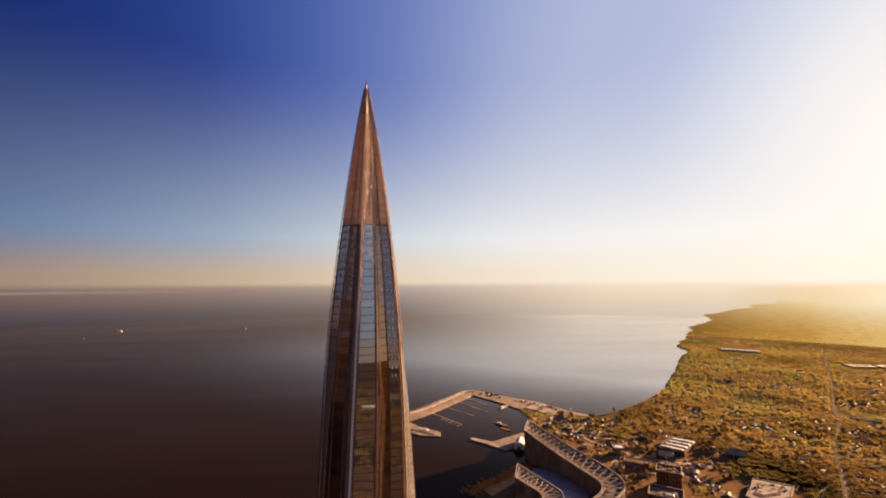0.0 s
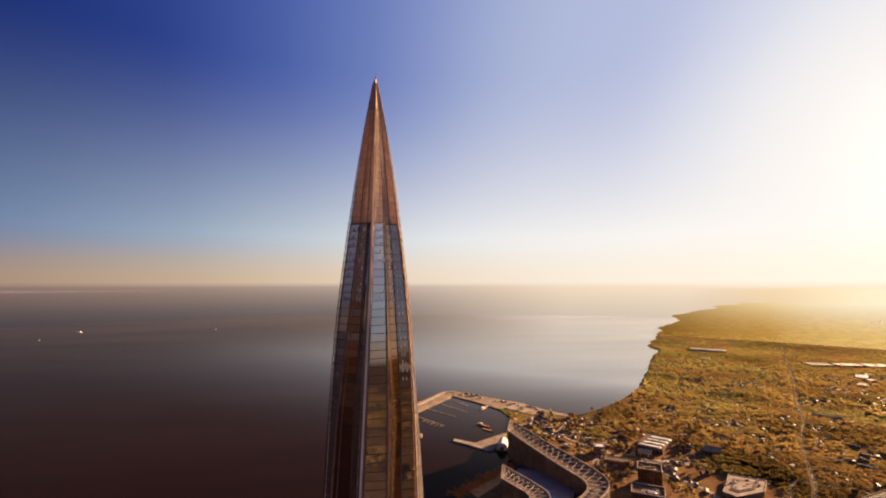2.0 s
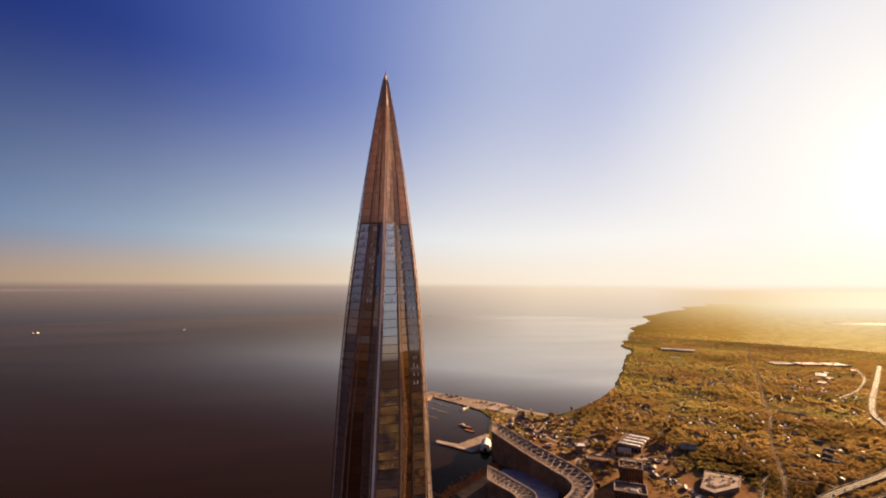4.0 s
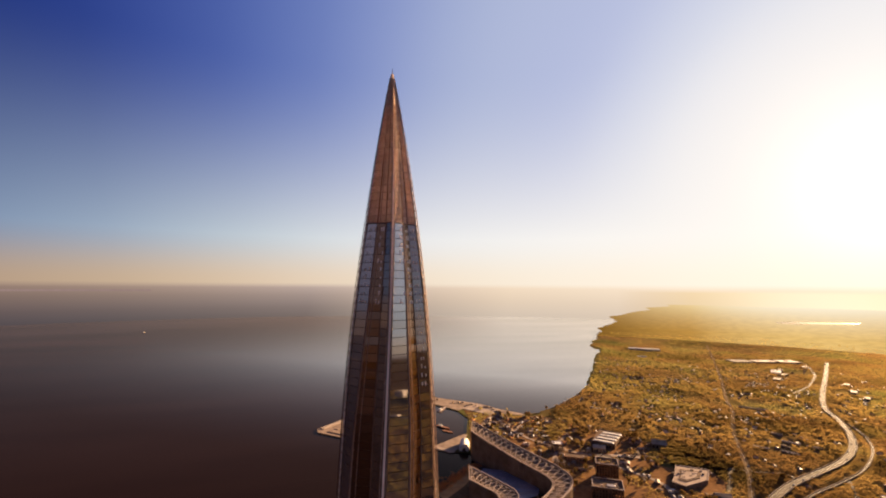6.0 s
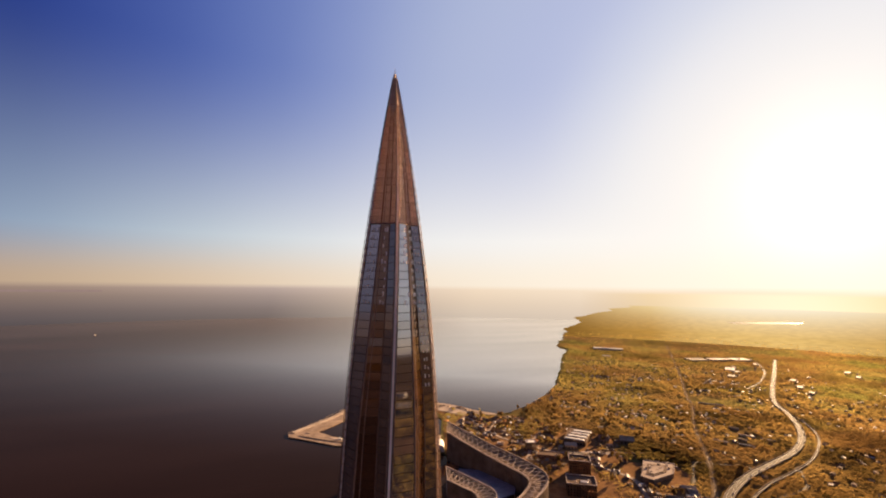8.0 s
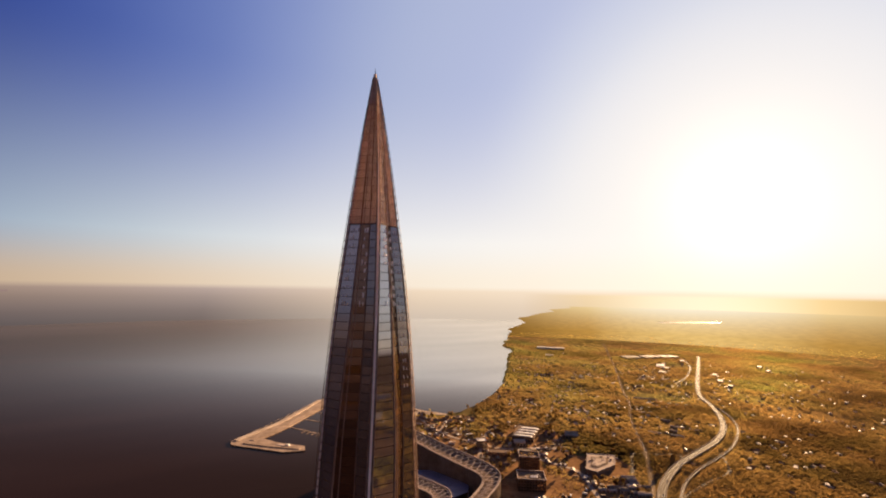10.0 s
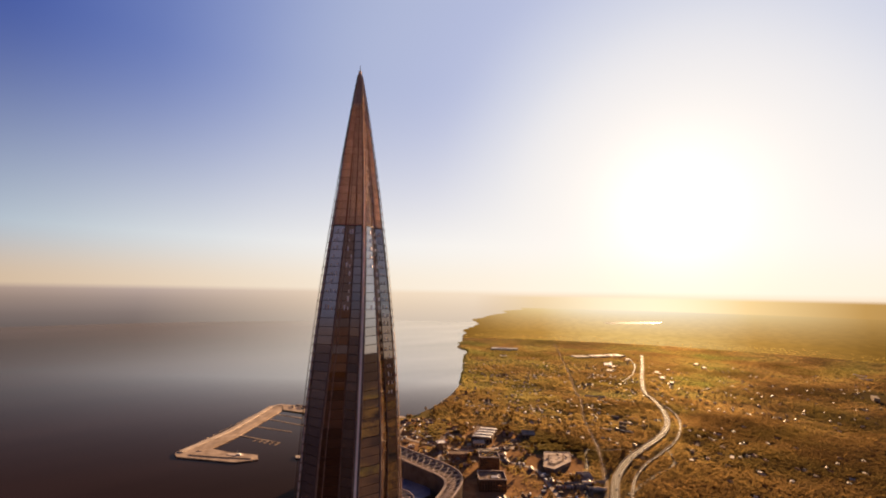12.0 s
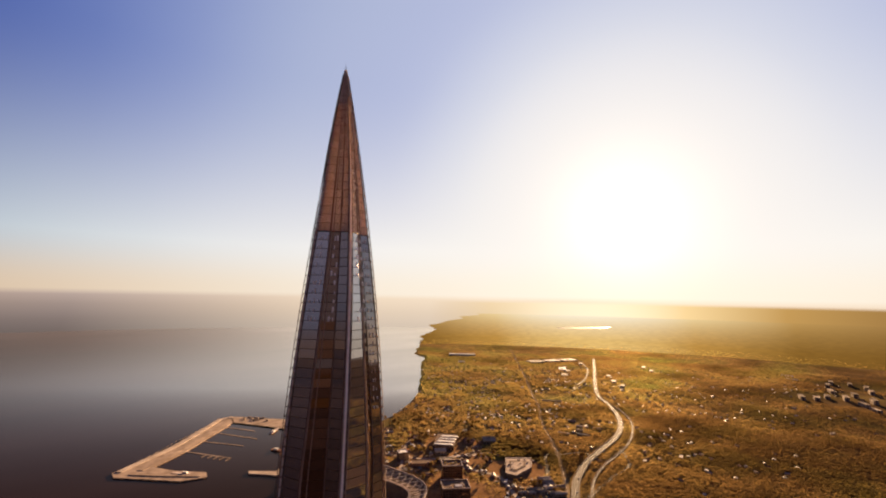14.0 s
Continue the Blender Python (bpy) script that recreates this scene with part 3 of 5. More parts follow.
SHOWN = [(0, "face"), (0, "slot"), (0, "side"), (1, "face"), (-1, "face"), (-1, "slot"), (-1, "side")]
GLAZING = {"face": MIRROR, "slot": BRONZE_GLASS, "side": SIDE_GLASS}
rest_verts, rest_faces = {"face": [], "slot": [], "side": [], "spire": []}, {"face": [], "slot": [], "side": [], "spire": []}
for k in range(-2, 3):
    for kind in ("face", "slot", "side"):
        for z0, z1 in zip(levels, levels[1:]):
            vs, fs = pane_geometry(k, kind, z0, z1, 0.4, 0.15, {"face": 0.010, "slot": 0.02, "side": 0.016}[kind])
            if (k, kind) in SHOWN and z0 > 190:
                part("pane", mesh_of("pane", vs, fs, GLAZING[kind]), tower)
            else:
                at = len(rest_verts[kind])
                rest_verts[kind] += vs
                rest_faces[kind] += [tuple(i + at for i in f) for f in fs]
        z = CROWN
        while z < CLAD - 1:
            vs, fs = pane_geometry(k, kind, z, z + FLOOR, 0.12, 0.05, 0.02)
            if (k, kind) in SHOWN:
                part("spire_panel", mesh_of("spire_panel", vs, fs, SPIRE_GLASS), tower)
            else:
                at = len(rest_verts["spire"])
                rest_verts["spire"] += vs
                rest_faces["spire"] += [tuple(i + at for i in f) for f in fs]
            z += FLOOR
for kind in rest_verts:
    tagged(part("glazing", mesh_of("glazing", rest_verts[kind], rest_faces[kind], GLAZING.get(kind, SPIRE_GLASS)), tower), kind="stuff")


def rib(line, wide, deep, name, mat, label, back=0.4):
    bm = bmesh.new()
    rows = []
    for p in line:
        out = Vector((p.x, p.y, 0)).normalized()
        near_tip = min(1, 0.08 + (TOP - p.z) / 80)
        side = Vector((-out.y, out.x, 0)) * wide * near_tip / 2
        rows.append([bm.verts.new(q) for q in (p - side - out * back * near_tip, p + side - out * back * near_tip, p + side + out * deep * near_tip, p - side + out * deep * near_tip)])
    for a, b in zip(rows, rows[1:]):
        for i in range(4):
            bm.faces.new((a[i], a[(i + 1) % 4], b[(i + 1) % 4], b[i]))
    bm.faces.new(rows[0][::-1])
    bm.faces.new(rows[-1])
    return part(name, bm, tower, label, mat)


heights = list(np.arange(0, 457, 8.8)) + [459.0]
for k in range(5):
    # The nose: a dark channel with a pale rib standing in it.
    for kind in ("nose_a", "nose_b"):
        rib([star_point(k, kind, z, 0.0) for z in heights], 0.28, 0.2, "nose_channel", BRONZE, "dark bronze channel beside the nose rib")
    # The corner ribs are alike; those on the sunlit corners are coloured darker.
    rib([star_point(k, "nose_a", z).lerp(star_point(k, "nose_b", z), 0.5) for z in heights], 1.15, 0.6, "nose_rib", NOSE_RIB if k in (0, 4) else BROWN_RIB, "pale metal rib on the tower's corner" if k in (0, 4) else "metal rib on the tower's corner, coloured darker against the sun")
    # The inner corner: a pale rib, a dark gap and a second rib, the deepest corner has a dark trim.
    rib([star_point(k, "inner", z).lerp(star_point(k, "deep", z), 0.03) for z in heights], 0.6, 0.3, "inner_rib", BROWN_RIB, "brown metal rib on the inner corner")
    rib([star_point(k, "inner", z).lerp(star_point(k, "deep", z), 0.30) for z in heights], 0.4, 0.22, "inner_rib", BROWN_RIB, "slender brown rib beside the inner corner")
    rib([star_point(k, "inner", z).lerp(star_point(k, "nose_b", z), 0.04) for z in heights], 0.4, 0.2, "rib_shadow_gap", BRONZE, "dark bronze strip beside the rib")
    rib([star_point(k, "deep", z) for z in heights], 0.7, 0.3, "fold_trim", BRONZE, "dark bronze trim in the fold")

# Open edge frames: a thin rail with rungs outside each corner of the noses, all the way to the tip.
for k in range(5):
    for kind in ("nose_a", "nose_b"):
        bm = bmesh.new()
        zs = list(np.arange(201, 458, FLOOR))
        for z0, z1 in zip(zs, zs[1:]):
            w0, w1 = (min(1.25, 0.085 * star(z)[0]) + 0.1 for z in (z0, z1))
            add_bar(bm, star_point(k, kind, z0, w0), star_point(k, kind, z1, w1), 0.3, 0.28)
            add_bar(bm, star_point(k, kind, z0, 0.0), star_point(k, kind, z0, w0), 0.28, 0.45)
        part("edge_frame", bm, tower, "slender metal edge frame with rungs", BRONZE if k else SPIRE_FRAME)

# Rings at each level of the spire, slanting braces on its faces.
for n, z in enumerate(np.arange(CROWN, 455, FLOOR)):
    size = 0.22 if n else 0.6
    bm = bmesh.new()
    hoops = []
    for out, up in ((-0.1, -size / 2), (0.12 + size / 2, -size / 2), (0.12 + size / 2, size / 2), (-0.1, size / 2)):
        hoops.append([bm.verts.new(star_point(k, kind, z, out) + Vector((0, 0, up))) for k, kind in PLAN])
    for a, b in zip(hoops, hoops[1:] + hoops[:1]):
        for i in range(20):
            bm.faces.new((a[i], a[(i + 1) % 20], b[(i + 1) % 20], b[i]))
    part("ring", bm, tower, "bronze ring beam" if n else "wide bronze beam at the spire's foot", SPIRE_FRAME if n else BRONZE)
for k, kind in SHOWN:
    z = CROWN
    while z < 438:
        a0, b0 = facet(k, kind, z, 0.14)
        a1, b1 = facet(k, kind, z + FLOOR, 0.14)
        for u in {"face": (0.05, 0.25, 0.45, 0.65), "slot": (0.45, 0.75), "side": (0.1, 0.42, 0.72)}[kind]:
            bm = bmesh.new()
            add_bar(bm, a0.lerp(b0, u), a1.lerp(b1, min(u + 0.2, 0.97)), 0.2, 0.12)
            part("brace", bm, tower, "", SPIRE_FRAME)
        z += FLOOR

# Glass glints drawn as pale bars on the topmost floors, some in the spire.
for k, kind, us, share in ((0, "slot", (0.55, 0.8), 0.75), (0, "side", (0.3, 0.62), 0.95), (-1, "slot", (0.5, 0.78), 0.5), (-1, "face", (0.3, 0.5, 0.78), 0.6), (0, "face", (0.62, 0.84), 0.35)):
    for n in range(20 if (k, kind) == (0, "side") else 10):
        z = CROWN - 1.0 - (n + 1) * FLOOR
        for u in us:
            if rng.random() > share:
                continue
            a, b = facet(k, kind, z + 0.7, 0.3)
            c, d = facet(k, kind, z + 0.7 + rng.uniform(1.2, 2.8), 0.3)
            u += rng.uniform(-0.06, 0.06)
            bm = bmesh.new()
            add_bar(bm, a.lerp(b, u), c.lerp(d, u), rng.uniform(0.45, 0.9), 0.1)
            part("window_fitting", bm, tower, "pale bar for a glint in the glass", GLINT)
for k, kind, us in ((0, "side", (0.35, 0.65)), (-1, "face", (0.3, 0.7)), (0, "face", (0.3, 0.75))):
    for n in range(7):
        for u in us:
            if rng.random() < 0.55:
                continue
            z = CROWN + n * FLOOR + 0.8
            a, b = facet(k, kind, z, 0.3)
            c, d = facet(k, kind, z + rng.uniform(1.0, 2.2), 0.3)
            bm = bmesh.new()
            add_bar(bm, a.lerp(b, u), c.lerp(d, min(u + 0.08, 0.95)), rng.uniform(0.4, 0.7), 0.1)
            part("spire_fitting", bm, tower, "pale bar for a glint in the spire", NOSE_RIB)
tip = bmesh.new()
bmesh.ops.create_cone(tip, cap_ends=True, segments=8, radius1=0.35, radius2=0.03, depth=5, matrix=Matrix.Translation((-0.2, -0.9, 460.6)))
part("tip", tip, tower, "dark pointed metal tip", BRONZE)


# ---- the lattice-roofed building beside the tower ----
def resample(line, n):
    line = [Vector(p) for p in line]
    d = [0.0]
    for a, b in zip(line, line[1:]):
        d.append(d[-1] + (b - a).length)
    return [Vector([float(np.interp(d[-1] * i / (n - 1), d, [p[c] for p in line])) for c in range(3)]) for i in range(n)]


offices = thing("office_building", (300, 450, LAND), "low curved office building with pale lattice roof frames", "office building")
offices.matrix_world = Matrix.Identity(4)


def lattice_roof(outer, inner, bays, foot, slots):
    """A roof strip between two edges: walls, deck, double rims, and a cross or a slot in each bay."""
    o, i = resample(curve_through(outer, 6), bays * 2 + 1), resample(curve_through(inner, 6), bays * 2 + 1)
    lift = Vector((0, 0, 1))
    deck = bmesh.new()
    ob = [deck.verts.new(p - lift * 2.5) for p in o]
    ib = [deck.verts.new(p - lift * 2.5) for p in i]
    for n in range(len(o) - 1):
        deck.faces.new((ob[n], ob[n + 1], ib[n + 1], ib[n]))
    part("roof_deck", deck, offices, "dark roof deck", ROOF_DARK)
    for edge, sign in ((o, 1), (i, -1)):
        wall = bmesh.new()
        rows = [[wall.verts.new(p - lift * 0.4), wall.verts.new(Vector((p.x, p.y, foot)))] for p in edge]
        back = [[wall.verts.new(p.lerp(q, 0.05) - lift * 0.4), wall.verts.new(Vector((*p.lerp(q, 0.05).xy, foot)))] for p, q in zip(edge, i if edge is o else o)]
        for rows_a in (rows, back):
            for a, b in zip(rows_a, rows_a[1:]):
                wall.faces.new((a[0], b[0], b[1], a[1]))
        part("wall", wall, offices, "grey-brown clad wall", FACADE)
        for n in range(0, len(edge) - 1):
            fin = bmesh.new()
            p = edge[n]
            away = (p - (i if edge is o else o)[n]).normalized()
            add_bar(fin, Vector((p.x, p.y, foot)) + away * 0.2, p + away * 0.2 - lift * 0.5, 0.5, 0.5, up=(away.x, away.y, 0))
            part("fin", fin, offices, "", FACADE)
        for k, share, wide in ((0, 0.012, 1.1), (1, 0.10, 0.7)):
            rim = bmesh.new()
            sweep(rim, [p.lerp(q, share) + lift * (0.6 - 0.6 * k) for p, q in zip(edge, i if edge is o else o)], wide, 1.2)
            part("rim", rim, offices, "pale steel roof rim", PALE_STEEL)
    for n in (0, len(o) - 1):
        for share, other in ((0.0, 0), (0.1, 1)):
            end = bmesh.new()
            m = n if not other else (n + 1 if n == 0 else n - 1)
            add_bar(end, o[m].lerp(i[m], 0.02), i[m].lerp(o[m], 0.02), 1.1 - 0.4 * other, 1.1)
            part("end_beam", end, offices, "pale steel end beam", PALE_STEEL)
        wall = bmesh.new()
        a, b = o[n], i[n]
        vs = [wall.verts.new(v) for v in (a - lift, b - lift, Vector((b.x, b.y, foot)), Vector((a.x, a.y, foot)))]
        wall.faces.new(vs)
        part("end_wall", wall, offices, "pale grey end wall", CONCRETE)
    for n in range(1, bays * 2 - 1, 2):
        a, b, c, d = (o[n].lerp(i[n], 0.14), i[n].lerp(o[n], 0.14), o[n + 2].lerp(i[n + 2], 0.14), i[n + 2].lerp(o[n + 2], 0.14))
        if n >= slots:
            bar = bmesh.new()
            add_bar(bar, a, b, 0.6, 0.5)
            part("brace", bar, offices, "pale steel cross beam", PALE_STEEL)
            bar = bmesh.new()
            add_bar(bar, a.lerp(b, 0.28).lerp(c.lerp(d, 0.28), 0.5), a.lerp(b, 0.72).lerp(c.lerp(d, 0.72), 0.5), 1.7, 0.5)
            part("roof_slot", bar, offices, "pale roof slot", PALE_STEEL)
        else:
            for p, q in ((a, d), (c, b)):
                bar = bmesh.new()
                add_bar(bar, p, q, 0.55, 0.5)
                part("brace", bar, offices, "pale steel diagonal brace", PALE_STEEL)


A_OUT = [(274, 622, 56), (296, 553, 51), (314, 502, 46), (329, 465, 43), (343, 430, 40), (351, 402, 38), (351, 378, 36), (342, 360, 34), (325, 343, 33), (300, 325, 32), (262, 300, 31), (225, 278, 31)]
A_IN = [(251, 566, 54), (272, 504, 47), (290, 452, 42), (307, 408, 38), (313, 388, 37), (313, 372, 36), (307, 360, 35), (296, 350, 33), (273, 333, 32), (240, 312, 31), (212, 296, 31)]
B_OUT = [(209, 458, 37), (230, 414, 35), (245, 382, 33), (250, 366, 33), (247, 350, 32), (236, 334, 32), (215, 318, 31)]
B_IN = [(193, 411, 36), (208, 384, 34), (217, 368, 33), (218, 354, 32), (212, 344, 32), (198, 334, 31)]
lattice_roof(A_OUT, A_IN, 30, LAND, 38)
lattice_roof(B_OUT, B_IN, 14, LAND, 99)

court = thing("glass_canopy", (290, 440, LAND), "blue glass canopy over the building's courtyard", "canopy")
court.matrix_world = Matrix.Identity(4)
COURT_A = [(250, 500, 12), (280, 482, 12.5), (303, 452, 13), (312, 424, 13), (308, 402, 12), (296, 384, 12)]
COURT_B = [(222, 464, 12), (243, 440, 12.6), (258, 414, 13), (264, 397, 13), (262, 385, 12.4), (255, 375, 12)]
ca, cb = resample(COURT_A, 13), resample(COURT_B, 13)
for n in range(12):
    bm = bmesh.new()
    vs = [bm.verts.new(v) for v in (ca[n], ca[n + 1].lerp(ca[n], 0.06), cb[n + 1].lerp(cb[n], 0.06), cb[n])]
    vs += [bm.verts.new(v.co - Vector((0, 0, 0.3))) for v in vs]
    for f in ((0, 1, 2, 3), (7, 6, 5, 4), (0, 4, 5, 1), (1, 5, 6, 2), (2, 6, 7, 3), (3, 7, 4, 0)):
        bm.faces.new([vs[i] for i in f])
    part("pane", bm, court, "", BLUE_GLASS)
for line in (ca, cb):
    for n in range(0, 13, 3):
        post = bmesh.new()
        add_bar(post, (line[n].x, line[n].y, LAND), line[n], 0.6, 0.6)
        part("post", post, court, "", PALE_STEEL)


# ---- harbour ----
def plate(name, outline, z0, z1, mat, label, category, kind="structure"):
    bm = bmesh.new()
    slab(bm, outline, z0, z1)
    return tagged(part(name, bm, None, mat=mat), label, category, kind=kind)


breakwater = thing("breakwater", (100, 900, 0), "sandy breakwater with pale stone embankment round the harbour", "breakwater", kind="structure")
breakwater.matrix_world = Matrix.Identity(4)
bm = bmesh.new()
slab(bm, [(-34, 826), (68, 920), (202, 1096), (237, 1102), (240, 1060), (222, 1036), (200, 1006), (130, 920), (96, 878), (60, 842), (30, 815), (60, 770), (104, 730), (100, 704), (60, 712), (10, 760), (-33, 800)], -3, 2.0)
part("bank", bm, breakwater, "rubble bank with dry weeds", SAND)
bm = bmesh.new()
sweep(bm, curve_through([(-24, 822, 3.4), (72, 912, 3.4), (140, 996, 3.4), (204, 1082, 3.4), (238, 1090, 3.2)], 14), 11, 2.4)
part("embankment", bm, breakwater, "pale stone embankment", CONCRETE)
bm = bmesh.new()
sweep(bm, curve_through([(8, 810, 2.8), (80, 884, 2.8), (148, 966, 2.8), (214, 1046, 2.8)], 14), 11, 1.2)
part("track", bm, breakwater, "bare sandy track", SAND)
bm = bmesh.new()
sweep(bm, curve_through([(-8, 800, 3.0), (40, 757, 3.0), (92, 716, 3.0)], 10), 8, 1.4)
part("track", bm, breakwater, "bare sandy track", SAND)
for n in range(46):
    u = n / 45
    base = Vector((-30 + 234 * u, 822 + 268 * u, 0))
    bm = bmesh.new()
    bmesh.ops.create_icosphere(bm, subdivisions=1, radius=rng.uniform(1.2, 2.6))
    for v in bm.verts:
        v.co = v.co * rng.uniform(0.75, 1.15)
        v.co.z *= 0.6
    bmesh.ops.translate(bm, verts=bm.verts, vec=(base.x + rng.uniform(-1.5, 1.5), base.y + rng.uniform(-1.5, 1.5) + 2, 1.0))
    part("boulder", bm, breakwater, "", CONCRETE)

spit = [(237, 1099), (325, 1009), (403, 933), (441, 864), (481, 815), (480, 800), (430, 828), (393, 860), (350, 900), (327, 884), (283, 958), (227, 1038)]
plate("pavement", spit, 1.5, 2.4, SAND, "sandy harbour spit with worn tracks", "sand")
plate("pavement", [(344, 894), (385, 951), (436, 870), (395, 822)], 2.2, 3.0, CONCRETE, "pale concrete storage yard", "yard")
plate("pavement", [(168, 688), (164, 676), (190, 650), (222, 612), (232, 612), (290, 700), (275, 700), (212, 652)], -1.5, 2.5, CONCRETE, "narrow concrete quay in the harbour", "quay")
plate("pavement", [(205, 655), (285, 706), (268, 640), (230, 614)], 1.2, 2.62, SAND, "sand heap quay", "quay")
YARD = [(300, 712), (332, 815), (345, 890), (400, 850), (445, 800), (520, 780), (575, 700), (628, 612), (652, 545), (592, 492), (584, 442), (652, 404), (640, 360), (600, 330), (540, 250), (420, 180), (150, 200), (130, 380), (205, 494), (252, 538), (262, 600)]
plate("pavement", YARD, 1.0, 2.25, DIRT, "churned earth of the building yard", "yard")
# Unseen ground to the south, added to darken the tower's lower reflections.
plate("pavement", [(60, -420), (900, -900), (700, -1500), (-300, -1300), (-240, -700), (-120, -330)], 1.5, 2.3, PARK_SOIL, "dark unseen park ground mirrored in the tower", "park")
plate("pavement", [(150, 450), (205, 494), (252, 538), (246, 512), (200, 462), (160, 428)], 0.2, 2.3, REED, "reddish reed bank by the water", "bank")

for a, b, fingers in (((94, 876), (159, 782), 5), ((135, 928), (199, 844), 0), ((179, 968), (237, 875), 0), ((206, 1005), (250, 940), 0)):
    pontoon = thing("pontoon", (*a, 0), "narrow floating pontoon with finger berths" if fingers else "narrow floating pontoon in the harbour", "pontoon", "harbour pontoons")
    pontoon.matrix_world = Matrix.Identity(4)
    bm = bmesh.new()
    sweep(bm, [(*a, 0.8), ((a[0] + b[0]) / 2, (a[1] + b[1]) / 2, 0.8), (*b, 0.8)], 3.0, 1.2)
    part("walkway", bm, pontoon, "", SAND)
    along = Vector((b[0] - a[0], b[1] - a[1], 0)).normalized()
    side = Vector((-along.y, along.x, 0))
    for n in range(fingers):
        p = Vector((*b, 0.8)) - along * (n * 15)
        bm = bmesh.new()
        sweep(bm, [p, p - side * 16], 2.0, 1.0)
        part("finger", bm, pontoon, "", SAND)


def boat(at, length, wide, turn, hull_mat, label, tall=2.4, cabin=True):
    b = thing("boat", at, label, "boat", "harbour boats", turn=turn)
    bm = bmesh.new()
    rows = []
    for u, s in ((-0.5, 0.8), (-0.2, 1.0), (0.2, 0.95), (0.42, 0.45), (0.5, 0.05)):
        rows.append([bm.verts.new((u * length, sy * wide / 2 * s, z)) for sy, z in ((-0.7, -0.4), (-1.0, tall + max(0, u) * 1.2), (1.0, tall + max(0, u) * 1.2), (0.7, -0.4))])
    for a, c in zip(rows, rows[1:]):
        for i in range(4):
            bm.faces.new((a[i], a[(i + 1) % 4], c[(i + 1) % 4], c[i]))
    bm.faces.new(rows[0])
    bm.faces.new(rows[-1][::-1])
    part("hull", bm, b, "", hull_mat)
    if cabin:
        cabin_part = part("cabin", box(-0.22 * length, 0, tall * 0.9, length * 0.25, wide * 0.6, 3.0, taper=0.85), b, "white wheelhouse", WHITE)
        for side in (-1, 1):
            part("cabin_window", box(-0.22 * length, side * wide * 0.285, tall * 0.9 + 1.5, length * 0.2, 0.2, 0.9), cabin_part, "dark cabin window", WINDOW)
        bm = bmesh.new()
        add_bar(bm, (-0.1 * length, 0, tall), (-0.1 * length, 0, tall + 7), 0.3, 0.3, up=(1, 0, 0))
        part("mast", bm, b, "", PALE_STEEL)
    return b


boat((252, 766, 0), 38, 9, -55, RUST, "dark rusty work boat moored in the harbour")
boat((254, 735, 0), 28, 8, -55, RUST, "dark rusty barge beside the work boat", 1.6, False)
boat((290, 910, 0), 46, 11, 48, PALE_STEEL, "pale cargo barge at the spit", 2.0)
boat((66, 752, 0), 34, 8, 140, PALE_STEEL, "pale workboat beside the breakwater head", 2.2)
for x, y, s in ((-2005, 2705, 15), (-2100, 3180, 17), (-2066, 3174, 12), (-1190, 3206, 12)):
    boat((x, y, 0), s, s * 0.35, rng.uniform(0, 180), WHITE, "small white boat far out on the sea", 3.0)


# ---- buildings ----
def windows_on(parent, sx, sy, z0, storeys, step, bay, wide, tall, mat=WINDOW):
    """Rows of windows on all four sides of a block that stands about its own origin, on shared meshes."""
    meshes = {}
    for face in range(4):
        along, away = (sx, sy) if face % 2 == 0 else (sy, sx)
        count = max(1, int(along / bay))
        key = face % 2
        if key not in meshes:
            bm = bmesh.new()
            add_box(bm, 0, 0, 0, wide, 0.24, tall)
            me = bpy.data.meshes.new("window")
            bm.to_mesh(me)
            bm.free()
            me.materials.append(mat)
            meshes[key] = me
        for s in range(storeys):
            for c in range(count):
                u = (c + 0.5) / count * along - along / 2
                ob = new("window", meshes[key])
                ob.parent = parent
                m = Matrix.Rotation(face * math.pi / 2, 4, "Z") @ Matrix.Translation((u, -away / 2, z0 + s * step))
                ob.matrix_local = m


